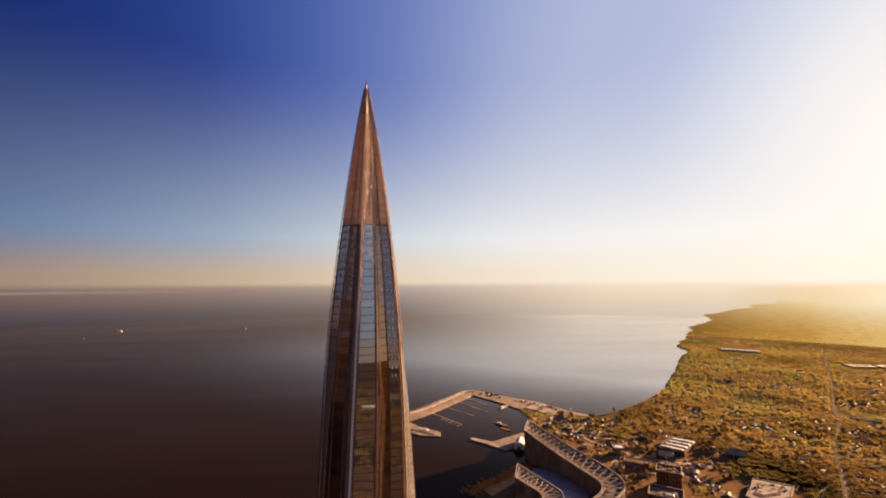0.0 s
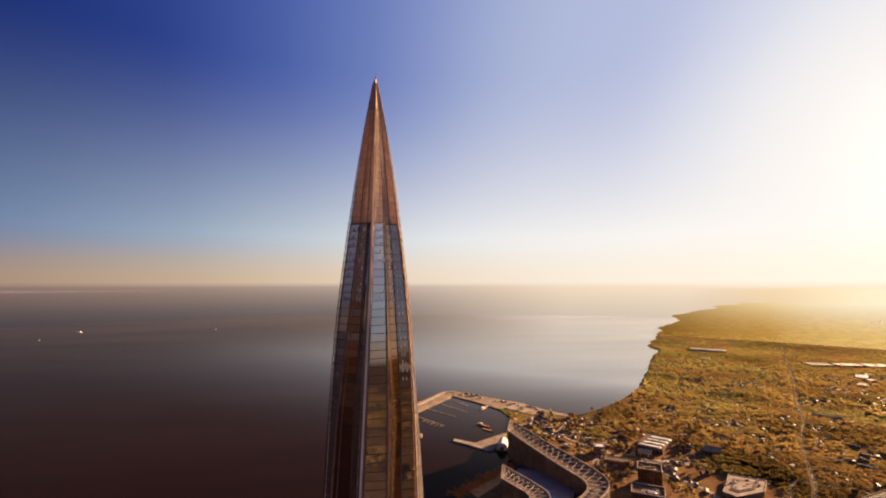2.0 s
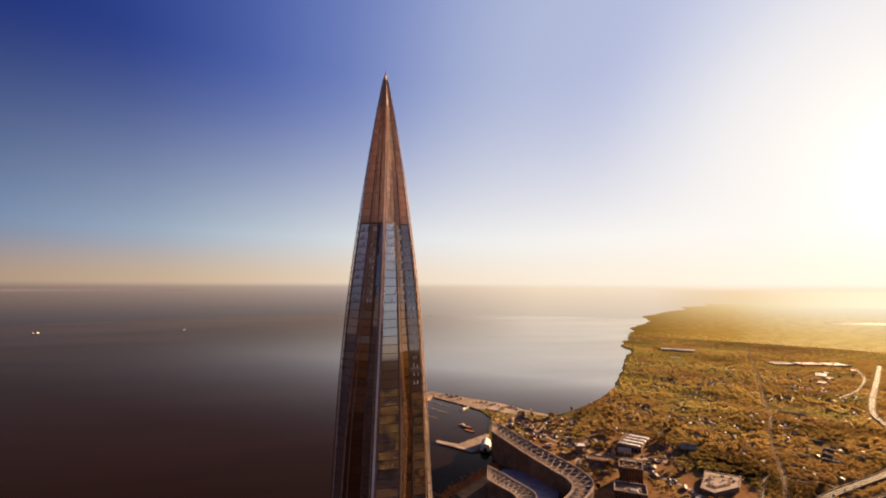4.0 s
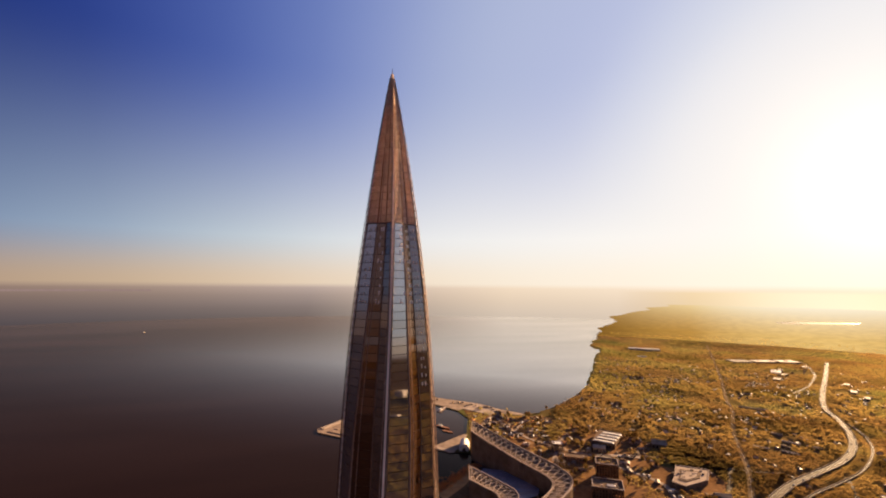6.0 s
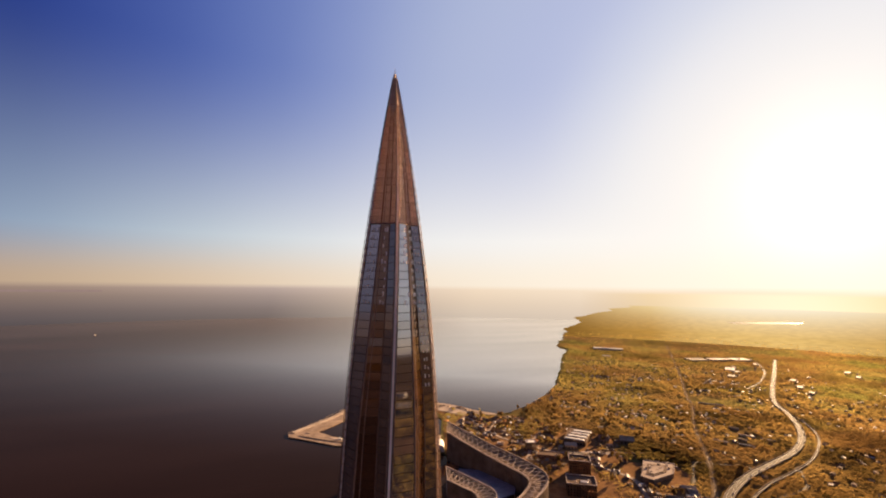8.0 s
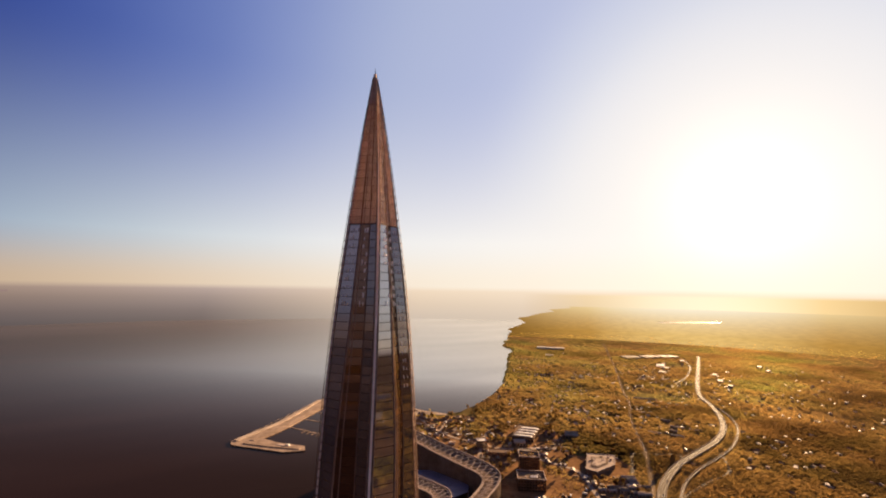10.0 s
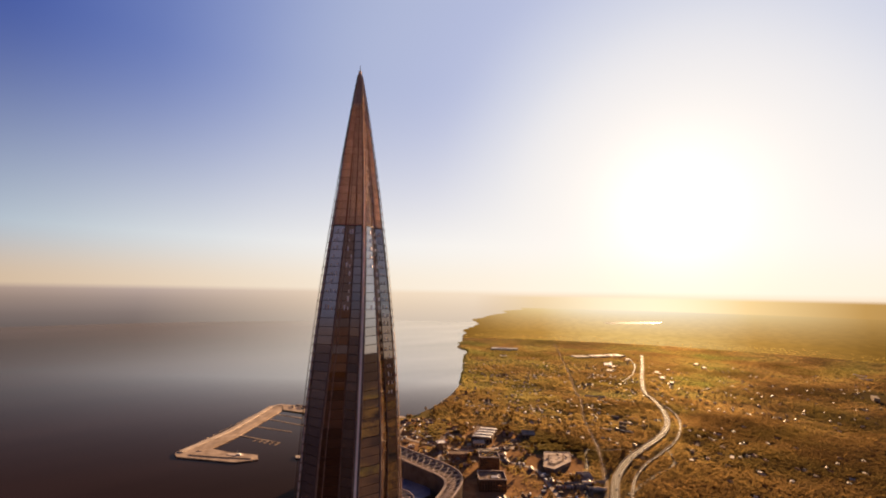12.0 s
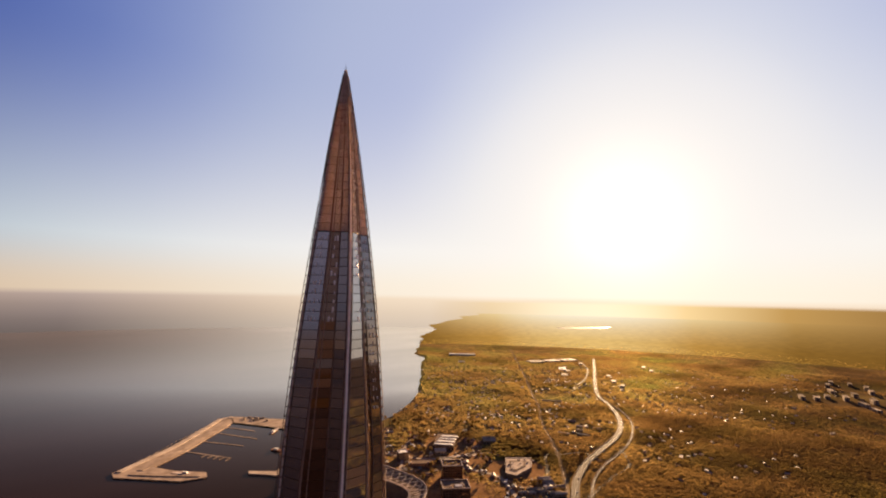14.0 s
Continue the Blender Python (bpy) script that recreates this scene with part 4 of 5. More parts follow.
def block_house(at, turn, sx, sy, tall, wall_mat, roof_mat, label, category="building", storeys=0, bay=6.0, group="", roof="flat", name="building", parapet=0.9, glass=None):
    b = thing(name, at, label, category, group, turn=turn)
    if roof == "flat":
        part("wall", box(0, 0, 0, sx, sy, tall), b, "", wall_mat)
        part("roof", box(0, 0, tall + 0.004, sx - 0.9, sy - 0.9, 0.25), b, "", roof_mat)
        bm = bmesh.new()
        for px, py, lx, ly in ((0, sy / 2, sx + 0.3, 0.5), (0, -sy / 2, sx + 0.3, 0.5), (sx / 2, 0, 0.5, sy - 0.6), (-sx / 2, 0, 0.5, sy - 0.6)):
            add_box(bm, px, py, tall, lx, ly, parapet)
        part("parapet", bm, b, "", wall_mat)
        for n in range(max(1, int(sx * sy / 500))):
            part("roof_unit", box(rng.uniform(-0.35, 0.35) * sx, rng.uniform(-0.3, 0.3) * sy, tall + 0.25, rng.uniform(1.5, 4), rng.uniform(1.5, 3), rng.uniform(1, 2.2)), b, "", PALE_STEEL)
    else:
        ridge = min(sx, sy) * 0.2
        part("wall", box(0, 0, 0, sx, sy, tall), b, "", wall_mat)
        bm = bmesh.new()
        e = 0.5
        vs = [bm.verts.new(v) for v in ((-sx / 2 - e, -sy / 2 - e, tall), (sx / 2 + e, -sy / 2 - e, tall), (sx / 2 + e, sy / 2 + e, tall), (-sx / 2 - e, sy / 2 + e, tall), (-sx / 2 - e, 0, tall + ridge), (sx / 2 + e, 0, tall + ridge))]
        for f in ((0, 1, 5, 4), (2, 3, 4, 5), (0, 4, 3), (1, 2, 5), (3, 2, 1, 0)):
            bm.faces.new([vs[i] for i in f])
        part("roof", bm, b, "", roof_mat)
    if storeys:
        windows_on(b, sx, sy, 1.0, storeys, (tall - 0.6) / storeys, bay, bay * 0.5, (tall / storeys) * 0.5, glass or WINDOW)
    return b


# The dark block with a framed roof terrace, and its lower wing.
annex = block_house((452, 428, LAND), -33, 36, 30, 27, OFFICE_WALL, ROOF_DARK, "dark glazed office block with pale framed roof", "office block", 6, 4.5, parapet=1.6, glass=DARK_WINDOW)
for x, y, lx, ly in ((0, 14.6, 37, 1.0), (0, -14.6, 37, 1.0), (18, 0, 1.0, 28), (-18, 0, 1.0, 28)):
    part("roof_frame", box(x, y, 28.7, lx, ly, 1.2), annex, "pale steel roof frame", PALE_STEEL)
for n in range(7):
    y = rng.uniform(-4, 6)
    plant = part("roof_plant", box(-12 + 4 * n, y, 27.3, 2.2, 3.0, 1.8, bevel=0.2), annex, "tan rooftop machine", CRATE)
    bm = bmesh.new()
    bmesh.ops.create_cone(bm, cap_ends=True, segments=12, radius1=0.7, radius2=0.7, depth=0.3, matrix=Matrix.Translation((-12 + 4 * n, y, 29.2)))
    part("fan_cowl", bm, plant, "dark round fan cowl", SPANDREL)
low = block_house((412, 372, LAND), -33, 46, 36, 18, OFFICE_WALL, ROOF_DARK, "dark lower office wing with terrace roof", "office block", 4, 4.5, parapet=1.4, glass=DARK_WINDOW)
for x, y, lx, ly in ((0, 17.5, 47, 1.0), (0, -17.5, 47, 1.0), (23, 0, 1.0, 34), (-23, 0, 1.0, 34)):
    part("roof_frame", box(x, y, 19.5, lx, ly, 1.2), low, "pale steel roof frame", PALE_STEEL)
part("roof_light", box(5, -4, 18.3, 12, 9, 1.0, bevel=0.2), low, "blue roof light", BLUE_GLASS)

# The long hall with white roof lights.
hall = block_house((568, 585, LAND), -46, 46, 84, 9, ROOF_DARK, ROOF_DARK, "long dark-roofed industrial hall with white rooflight strips", "hall", 1, 6)
for n in range(4):
    part("roof_light", box(-1 + 2.5 * n, -33 + 19 * n, 9.3, 41, 7.5, 1.4, taper=0.85), hall, "white rooflight strip", WHITE)
block_house((655, 532, LAND), -38, 28, 30, 8, PLASTER, TIN, "pale warehouse with tin roof", "warehouse", 1, 6, roof="gable")
block_house((618, 560, LAND), -38, 22, 20, 6, BRICK, TILE, "small brown brick workshop in the yard", "workshop", 1, 5, roof="gable")
block_house((436, 566, LAND), -20, 20, 18, 15, PLASTER, WHITE, "pale plastered house with white roof", "house", 4, 4)
block_house((402, 500, LAND), -34, 20, 12, 7, PLASTER, TIN, "pale site office with tin roof", "site office", 2, 4)
block_house((445, 512, LAND), -34, 42, 20, 8, BRICK, ROOF_DARK, "brown brick store with dark roof", "store", 2, 5)
block_house((497, 497, LAND), -34, 26, 18, 7, PLASTER, TIN, "pale depot shed with tin roof", "shed", 1, 5)
block_house((520, 545, LAND), -34, 24, 20, 7, PLASTER, TIN, "pale depot shed with tin roof", "shed", 1, 5, roof="gable")

# The white barrel-vaulted store on the quay.
vault = thing("storage_hangar", (258, 628, 2.6), "white barrel-vaulted storage hangar on the quay", "hangar", turn=70)
bm = bmesh.new()
hoops = []
for x in (-20, -10, 0, 10, 20):
    hoops.append([bm.verts.new((x, 10 * math.cos(a), 12.5 * math.sin(a))) for a in np.linspace(0, math.pi, 13)])
for a, b in zip(hoops, hoops[1:]):
    for i in range(12):
        bm.faces.new((a[i], a[i + 1], b[i + 1], b[i]))
bm.faces.new(hoops[0])
bm.faces.new(hoops[-1][::-1])
part("shell", bm, vault, "", WHITE)
for x in (-16, -8, 0, 8, 16):
    bm = bmesh.new()
    sweep(bm, [(x, 10.2 * math.cos(a), 12.7 * math.sin(a)) for a in np.linspace(0.15, math.pi - 0.15, 11)], 0.5, 0.3)
    part("hoop", bm, vault, "", PALE_STEEL)
part("door", box(-20.1, 0, 0, 0.3, 7, 5.5), vault, "dark hangar door", SPANDREL)

# The angular low building with pale roof edges.
lot = thing("building", (590, 395, LAND), "low angular building with pale roof edging", "building")
lot.matrix_world = Matrix.Identity(4)
LOT = [(598, 428), (640, 396), (604, 364), (548, 355), (540, 374), (566, 396)]
bm = bmesh.new()
slab(bm, LOT, LAND, 9.0)
part("wall", bm, lot, "", FACADE)
for share, z, mat, label in ((0.94, 9.3, CONCRETE, "pale grey roof"), (0.62, 10.0, ROOF_DARK, "dark roof panel"), (0.46, 10.6, CONCRETE, "pale raised roof")):
    bm = bmesh.new()
    slab(bm, [(582 + (x - 582) * share, 386 + (y - 386) * share) for x, y in LOT], 8.8, z)
    part("roof", bm, lot, label, mat)

for a, b in zip(LOT, LOT[1:] + LOT[:1]):
    bm = bmesh.new()
    add_bar(bm, (*a, 9.6), (*b, 9.6), 1.1, 1.0)
    part("roof_edge", bm, lot, "pale roof edging", PALE_STEEL)
for n in range(14):
    x, y = 560 + 5.4 * n, 392 + 10 * math.sin(n * 2.3)
    part("roof_unit", box(x, y, 9.3, rng.uniform(2, 5), rng.uniform(2, 4), rng.uniform(1.4, 2.4), bevel=0.1), lot, "", rng.choice((PALE_STEEL, CONCRETE, SAND)))

# Storage sheds, containers and heaps over the yard.
for n in range(110):
    x, y = rng.uniform(335, 600), rng.uniform(560, 830)
    if not inside(x, y, YARD) or x < 345 and y < 690:
        continue
    heap = bmesh.new()
    bmesh.ops.create_icosphere(heap, subdivisions=2, radius=1.0)
    r, h = rng.uniform(2.5, 10), rng.uniform(1.2, 3.6)
    for v in heap.verts:
        k = 1 + 0.35 * noise.noise(v.co * 2.1 + Vector((n, 0, 0)))
        v.co = Vector((v.co.x * r * k, v.co.y * r * 0.7 * k, max(v.co.z, -0.1) * h * k))
    ob = part("mound", heap, None, mat=rng.choice((SAND, DIRT, DIRT, REED)))
    ob.matrix_world = pose(x, y, LAND + 0.2, 0, 0, rng.uniform(0, 180))
    tagged(ob, "low mound of sand and rubble in the yard", "mound", "yard mounds")
container = thing("container", (0, 0, 0), "small pale site container on the yard", "container", "site containers")
part("body", box(0, 0, 0, 7.5, 3, 2.8, bevel=0.12), container, "", PLASTER)
part("door", box(3.78, 0, 0.2, 0.12, 2.6, 2.4), container, "", TIN)
part("roof", box(0, 0, 2.8, 7.3, 2.8, 0.15), container, "", FACADE)
spots = []
while len(spots) < 120:
    x, y = rng.uniform(330, 700), rng.uniform(260, 790)
    if inside(x, y, YARD) and not (380 < x < 500 and 330 < y < 460) and not (530 < x < 650 and 345 < y < 440) and not (525 < x < 625 and 535 < y < 630) and x > 370:
        spots.append((x, y))
while len(spots) < 150:
    u, v = rng.random(), rng.uniform(-14, 14)
    x, y = 250 + 200 * u + v * 0.7, 1070 - 230 * u + v * 0.7
    if inside(x, y, spit):
        spots.append((x, y))
container.matrix_world = pose(*spots[0], LAND + 0.3, 0, 0, 40)
for n, (x, y) in enumerate(spots[1:]):
    copy_thing(container, pose(x, y, LAND + 0.3, 0, 0, rng.choice((-34, 56, -20, 70)) + rng.uniform(-6, 6)))

# Sheds, lorries and stacked goods crowding the yard.
shed = thing("shed", (0, 0, 0), "low brown store shed with tin roof in the yard", "shed", "yard sheds")
part("wall", box(0, 0, 0, 13, 7, 3.2), shed, "", BRICK)
bm = bmesh.new()
vs = [bm.verts.new(v) for v in ((-6.9, -3.9, 3.2), (6.9, -3.9, 3.2), (6.9, 3.9, 3.2), (-6.9, 3.9, 3.2), (-6.9, 0, 4.6), (6.9, 0, 4.6))]
for f in ((0, 1, 5, 4), (2, 3, 4, 5), (0, 4, 3), (1, 2, 5), (3, 2, 1, 0)):
    bm.faces.new([vs[i] for i in f])
part("roof", bm, shed, "", TIN)
part("door", box(2, -3.55, 0, 3.2, 0.16, 2.7), shed, "", SPANDREL)
lorry = thing("lorry", (0, 0, 0), "white box lorry parked in the yard", "lorry", "yard lorries")
part("box_body", box(-1.2, 0, 0.9, 6.4, 2.4, 2.5, bevel=0.06), lorry, "", WHITE)
part("cab", box(3.2, 0, 0.6, 1.9, 2.3, 2.0, taper=0.9, bevel=0.1), lorry, "", PLASTER)
part("chassis", box(0, 0, 0.35, 8.2, 2.2, 0.5), lorry, "", SPANDREL)
stack = thing("timber_stack", (0, 0, 0), "stack of tan timber and pipes on bearers", "stack", "yard stacks")
for row in range(3):
    part("layer", box(0, 0.2 * (row % 2), 0.2 + row * 0.75, 9 - row, 3.4 - row * 0.7, 0.7, bevel=0.05), stack, "", SAND)


def yard_spot():
    while True:
        x, y = rng.uniform(345, 700), rng.uniform(250, 820)
        if inside(x, y, YARD) and not (380 < x < 500 and 330 < y < 460) and not (530 < x < 650 and 345 < y < 440) and not (520 < x < 630 and 530 < y < 640) and not (x < 375 and y < 650):
            return x, y


for proto, count in ((shed, 42), (lorry, 46), (stack, 60)):
    for n in range(count):
        x, y = yard_spot()
        m = pose(x, y, LAND + 0.26, 0, 0, rng.choice((-34, 56)) + rng.uniform(-9, 9))
        if n:
            copy_thing(proto, m)
        else:
            proto.matrix_world = m
for n in range(9):
    x, y = rng.uniform(530, 590), rng.uniform(262, 330)
    block_house((x, y, LAND + 0.3), -30, rng.uniform(14, 24), rng.uniform(8, 12), rng.uniform(3, 6), PLASTER, PLASTER, "pale market hall with worn roof", "market hall", 1, 5, "market halls", roof="gable")


# ---- roads ----
ROADS = []


def road(points, wide, label, name="road", lanes=0, barrier=False, mat=ASPHALT):
    line = curve_through([(x, y, z) for x, y, z in points], 14)
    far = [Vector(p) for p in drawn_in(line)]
    ROADS.append((line, wide))
    bm = bmesh.new()
    sweep(bm, far, wide, 1.6)
    r = tagged(part(name, bm, None, mat=mat), label, "road", kind="structure")
    def edge(shift, w2, h2, nm, m2, z=0.0):
        pts = []
        for i, p in enumerate(far):
            along = far[min(i + 1, len(far) - 1)] - far[max(i - 1, 0)]
            pts.append(p + Vector((along.y, -along.x, 0)).normalized() * shift + Vector((0, 0, z)))
        b2 = bmesh.new()
        sweep(b2, pts, w2, h2)
        part(nm, b2, r, "", m2)
    if barrier:
        for s in (-1, 1):
            edge(s * (wide / 2 - 0.3), 0.5, 1.2, "barrier", CONCRETE, 1.0)
    for n in range(1, lanes):
        edge(wide * (n / lanes - 0.5), 0.14, 0.05, "lane_line", MARK, 0.03)
    return r


HIGHWAY = [(500, 190, 5), (570, 243, 5), (637, 284, 5), (728, 320, 5), (823, 344, 4.5), (932, 371, 4), (1032, 413, 4), (1132, 478, 4), (1237, 569, 3.5), (1324, 655, 3), (1502, 775, 3), (1815, 969, 3), (2150, 1180, 3)]
road(HIGHWAY, 14, "wide asphalt motorway gleaming in low sun", lanes=4, barrier=True)
road([(520, 175, 4), (593, 226, 4), (663, 264, 4), (742, 290, 4), (812, 305, 3), (930, 335, 3), (1055, 392, 3), (1140, 452, 3), (1222, 536, 3)], 5, "single slip road beside the motorway", lanes=2, barrier=True)
road([(500, 205, 3), (560, 251, 3), (599, 282, 3), (660, 333, 3), (731, 398, 3), (814, 484, 3), (901, 572, 3), (1049, 701, 3), (1131, 790, 3), (1362, 1013, 3), (1708, 1360, 3), (2100, 1760, 3)], 9.5, "straight asphalt avenue between trees", lanes=2, mat=WORN_ASPHALT)
road([(697, 403, 3), (737, 376, 3), (771, 361, 3), (768, 340, 3), (735, 326, 3), (693, 316, 3), (650, 290, 3)], 5, "looping slip road", lanes=2)
road([(2040, 1220, 3), (1960, 1130, 3), (1787, 988, 3), (1640, 900, 3), (1554, 854, 3), (1422, 802, 3)], 8, "curving side road with traffic", lanes=2)
road([(680, 440, 2.8), (640, 470, 2.8), (560, 500, 2.8), (480, 530, 2.8), (420, 620, 2.8), (400, 700, 2.8), (396, 809, 2.8), (340, 745, 2.8)], 8, "pale dusty yard road", mat=SAND)
road([(400, 520, 2.6), (440, 570, 2.6), (500, 640, 2.6), (560, 670, 2.6)], 6, "rutted sandy yard track", mat=SAND)
road([(470, 475, 2.6), (520, 515, 2.6), (560, 500, 2.6), (586, 470, 2.6)], 7, "worn concrete yard apron", mat=CONCRETE)
road([(372, 660, 2.6), (420, 715, 2.6), (462, 775, 2.6)], 5, "rutted sandy yard track", mat=SAND)
road([(500, 470, 2.6), (520, 420, 2.6), (530, 380, 2.6), (500, 320, 2.6), (470, 260, 2.6)], 8, "pale dusty yard street", mat=SAND)
road([(697, 403, 2.9), (610, 330, 2.9), (533, 271, 2.9), (480, 200, 2.9)], 7, "narrow access road", lanes=2)
road([(590, 230, 2.8), (700, 250, 2.8), (790, 262, 2.8), (860, 320, 2.8)], 6, "narrow curved service road")

car = thing("car", (0, 0, 0), "pale car driving on the road", "car", "cars on the roads")
bm = box(0, 0, 0.35, 4.5, 1.9, 0.75, taper=0.94, bevel=0.12)
part("body", bm, car, "", WHITE)
part("cabin", box(-0.2, 0, 1.1, 2.5, 1.7, 0.6, taper=0.75), car, "dark glazed cabin", WINDOW)
for x in (-1.4, 1.4):
    for y in (-0.85, 0.85):
        bm = bmesh.new()
        bmesh.ops.create_cone(bm, cap_ends=True, segments=10, radius1=0.34, radius2=0.34, depth=0.24, matrix=Matrix.Translation((x, y, 0.34)) @ Matrix.Rotation(radians(90), 4, "X"))
        part("wheel", bm, car, "", SPANDREL)
cars = 0
for line, wide, count in ((ROADS[0][0], 12, 60), (ROADS[2][0], 9, 40), (ROADS[4][0], 8, 24)):
    for n in range(count):
        i = rng.randrange(1, len(line) - 2)
        along = (line[i + 1] - line[i]).normalized()
        p = line[i].lerp(line[i + 1], rng.random()) + Vector((along.y, -along.x, 0)) * rng.choice((-0.4, -0.22, 0.22, 0.4)) * wide
        if (p.xy - Vector(MID[:2])).length > NEAR:
            continue
        m = pose(p.x, p.y, p.z + 0.03, 0, 0, math.degrees(math.atan2(along.y, along.x)))
        if cars:
            copy_thing(car, m)
        else:
            car.matrix_world = m
        cars += 1

# ---- the far blocks and sheds ----
for cx, cy, sx, sy, tall, turn in ((1615, 1695, 150, 34, 9, -42), (1434, 1496, 40, 14, 6, -42)):
    block_house((cx, cy, LAND), turn, sx, sy, tall, WHITE, WHITE, "long white industrial shed", "shed", 1, 12, "white sheds")
for cx, cy, sx, sy, turn in ((1775, 1288, 88, 62, -15), (1872, 1254, 92, 56, -15), (1972, 1226, 90, 66, -15), (1660, 1010, 40, 20, 20), (1560, 960, 50, 22, 30), (1745, 1085, 40, 14, 40), (1905, 1105, 40, 16, 40), (1700, 830, 40, 16, 30), (1600, 750, 44, 16, 35), (1540, 680, 36, 14, 30), (2080, 860, 44, 18, 20), (2010, 790, 40, 14, 20)):
    block_house((cx, cy, LAND), turn, sx, sy, rng.uniform(5, 7), PLASTER, BRIGHT_ROOF, "large warehouse with pale metal roof", "warehouse", 1, 14, "warehouses")
for cx, cy, turn in ((1877, 200, 20), (1905, 165, 20), (1972, 148, 15), (1990, 100, 15), (1915, 45, 30), (1840, 10, 30), (2000, 30, 20), (2080, 90, 20), (2120, 160, 20), (2240, 190, 10), (2350, 198, 10), (2360, 140, 10), (2310, 85, 10), (2210, 60, 15), (2150, 0, 15), (2060, -40, 20), (1960, -50, 25)):
    block_house((cx, cy, LAND), turn, rng.uniform(36, 60), 14, rng.uniform(9, 14), PLASTER, PLASTER, "pale plastered block of flats", "apartment block", 4, 11.0, "blocks of flats")
for cx, cy, sx, turn in ((940, 470, 44, -60), (965, 520, 30, -60), (880, 430, 36, -60), (905, 455, 24, -60), (960, 440, 30, -60), (850, 465, 40, -60), (990, 480, 24, -60), (1100, 709, 36, -45), (1123, 685, 56, -43), (974, 598, 30, -20), (1251, 827, 32, -40), (1068, 625, 26, -30), (920, 215, 30, 20), (830, 250, 20, 20)):
    block_house((cx, cy, LAND), turn, sx * 0.7, 7, rng.uniform(2.6, 4), PLASTER, BRIGHT_ROOF, "garage row with pale flat roof", "garage row", 1, 6, "garage rows")

block_house((1690, 1062, LAND), 37, 66, 32, 6, WHITE, WHITE, "white-roofed works hall gleaming in the sun", "works hall", 1, 12, "white sheds")
for cx, cy, turn in ((2420, 360, 78), (2330, 322, 78)):
    block_house((cx, cy, LAND), turn, 46, 8, 4, WHITE, WHITE, "long white glasshouse in the meadows", "glasshouse", 1, 12, "glasshouses", roof="gable")
cottage = []
for wall_mat, roof_mat, label in ((PLASTER, TIN, "pale cottage with grey tin roof among trees"), (BRICK, TILE, "brown cottage with dark tiled roof among trees"), (PLASTER, BRIGHT_ROOF, "pale cottage with pale metal roof among trees")):
    c = block_house((0, 0, 0), 0, 7.5, 5.5, 3.4, wall_mat, roof_mat, label, "house", 0, 8.0, "suburban houses", "gable", "house")
    part("chimney", box(2.0, 1.0, 3.8, 0.8, 0.8, 1.7), c, "", BRICK)
    cottage.append(c)
placed, HOUSES = 0, []
lines = [(Vector(p).xy, w2) for line, w2 in ROADS for p in line]


def near_road(x, y, pad=6.0):
    q = Vector((x, y))
    return any((q - p).length_squared < (w2 / 2 + pad + 6) ** 2 for p, w2 in lines)


def is_land(x, y):
    dx, dy = x - MID[0], y - MID[1]
    r, b = math.hypot(dx, dy), math.degrees(math.atan2(dx, dy))
    if r > 1275:
        return b > shore_bearing(r) + 0.2
    return inside(x, y, HARBOUR_LAND) or b > 33


while placed < 300:
    b, r = radians(rng.uniform(35, 98)), rng.uniform(950, 2300)
    x, y = MID[0] + r * math.sin(b), MID[1] + r * math.cos(b)
    if rng.random() < 0.45:
        x, y, b = rng.gauss(1030, 260), rng.gauss(800, 230), 1.0
    if noise.noise((x * 0.003, y * 0.003, 5)) < -0.05 or inside(x, y, YARD) or near_road(x, y) or not is_land(x, y):
        continue
    if b > radians(82) and rng.random() < 0.6:
        continue
    m = pose(x, y, LAND, 0, 0, rng.choice((20, 110, 50)) + rng.uniform(-15, 15))
    kind = placed % 3
    if placed < 3:
        cottage[kind].matrix_world = m
    else:
        copy_thing(cottage[kind], m)
    HOUSES.append((x, y))
    placed += 1


# The rest of the small town: low houses too far off to tell apart one by one.
verts, faces, count = [], [], 0
while count < 460:
    x, y = rng.gauss(1120, 270), rng.gauss(850, 270)
    if rng.random() < 0.2:
        x, y = rng.uniform(1250, 2300), rng.uniform(150, 1000)
    if inside(x, y, YARD) or near_road(x, y, 1.0) or not is_land(x, y) or noise.noise((x * 0.006, y * 0.006, 2)) < -0.1 or math.hypot(x - MID[0], y - MID[1]) > 2400:
        continue
    turn, lx, ly, h = radians(rng.choice((20, 110)) + rng.uniform(-12, 12)), rng.uniform(2.2, 4.4), rng.uniform(1.8, 3.0), rng.uniform(2.6, 4.0)
    ridge = ly * rng.choice((0.06, 0.2, 0.3, 0.45, 0.6))
    at = len(verts)
    for u, v, z in ((-lx, -ly, 0), (lx, -ly, 0), (lx, ly, 0), (-lx, ly, 0), (-lx, -ly, h), (lx, -ly, h), (lx, ly, h), (-lx, ly, h), (-lx, 0, h + ridge), (lx, 0, h + ridge)):
        verts.append((x + u * math.cos(turn) - v * math.sin(turn), y + u * math.sin(turn) + v * math.cos(turn), LAND + z))
    faces += [tuple(at + i for i in f) for f in ((0, 1, 5, 4), (1, 2, 6, 9, 5), (2, 3, 7, 6), (3, 0, 4, 8, 7), (4, 5, 9, 8), (6, 7, 8, 9))]
    HOUSES.append((x, y))
    count += 1
tagged(new("houses", mesh_of("houses", verts, faces, TOWN_ROOF)), "small low houses and sheds of the wooded town", "houses", kind="stuff")


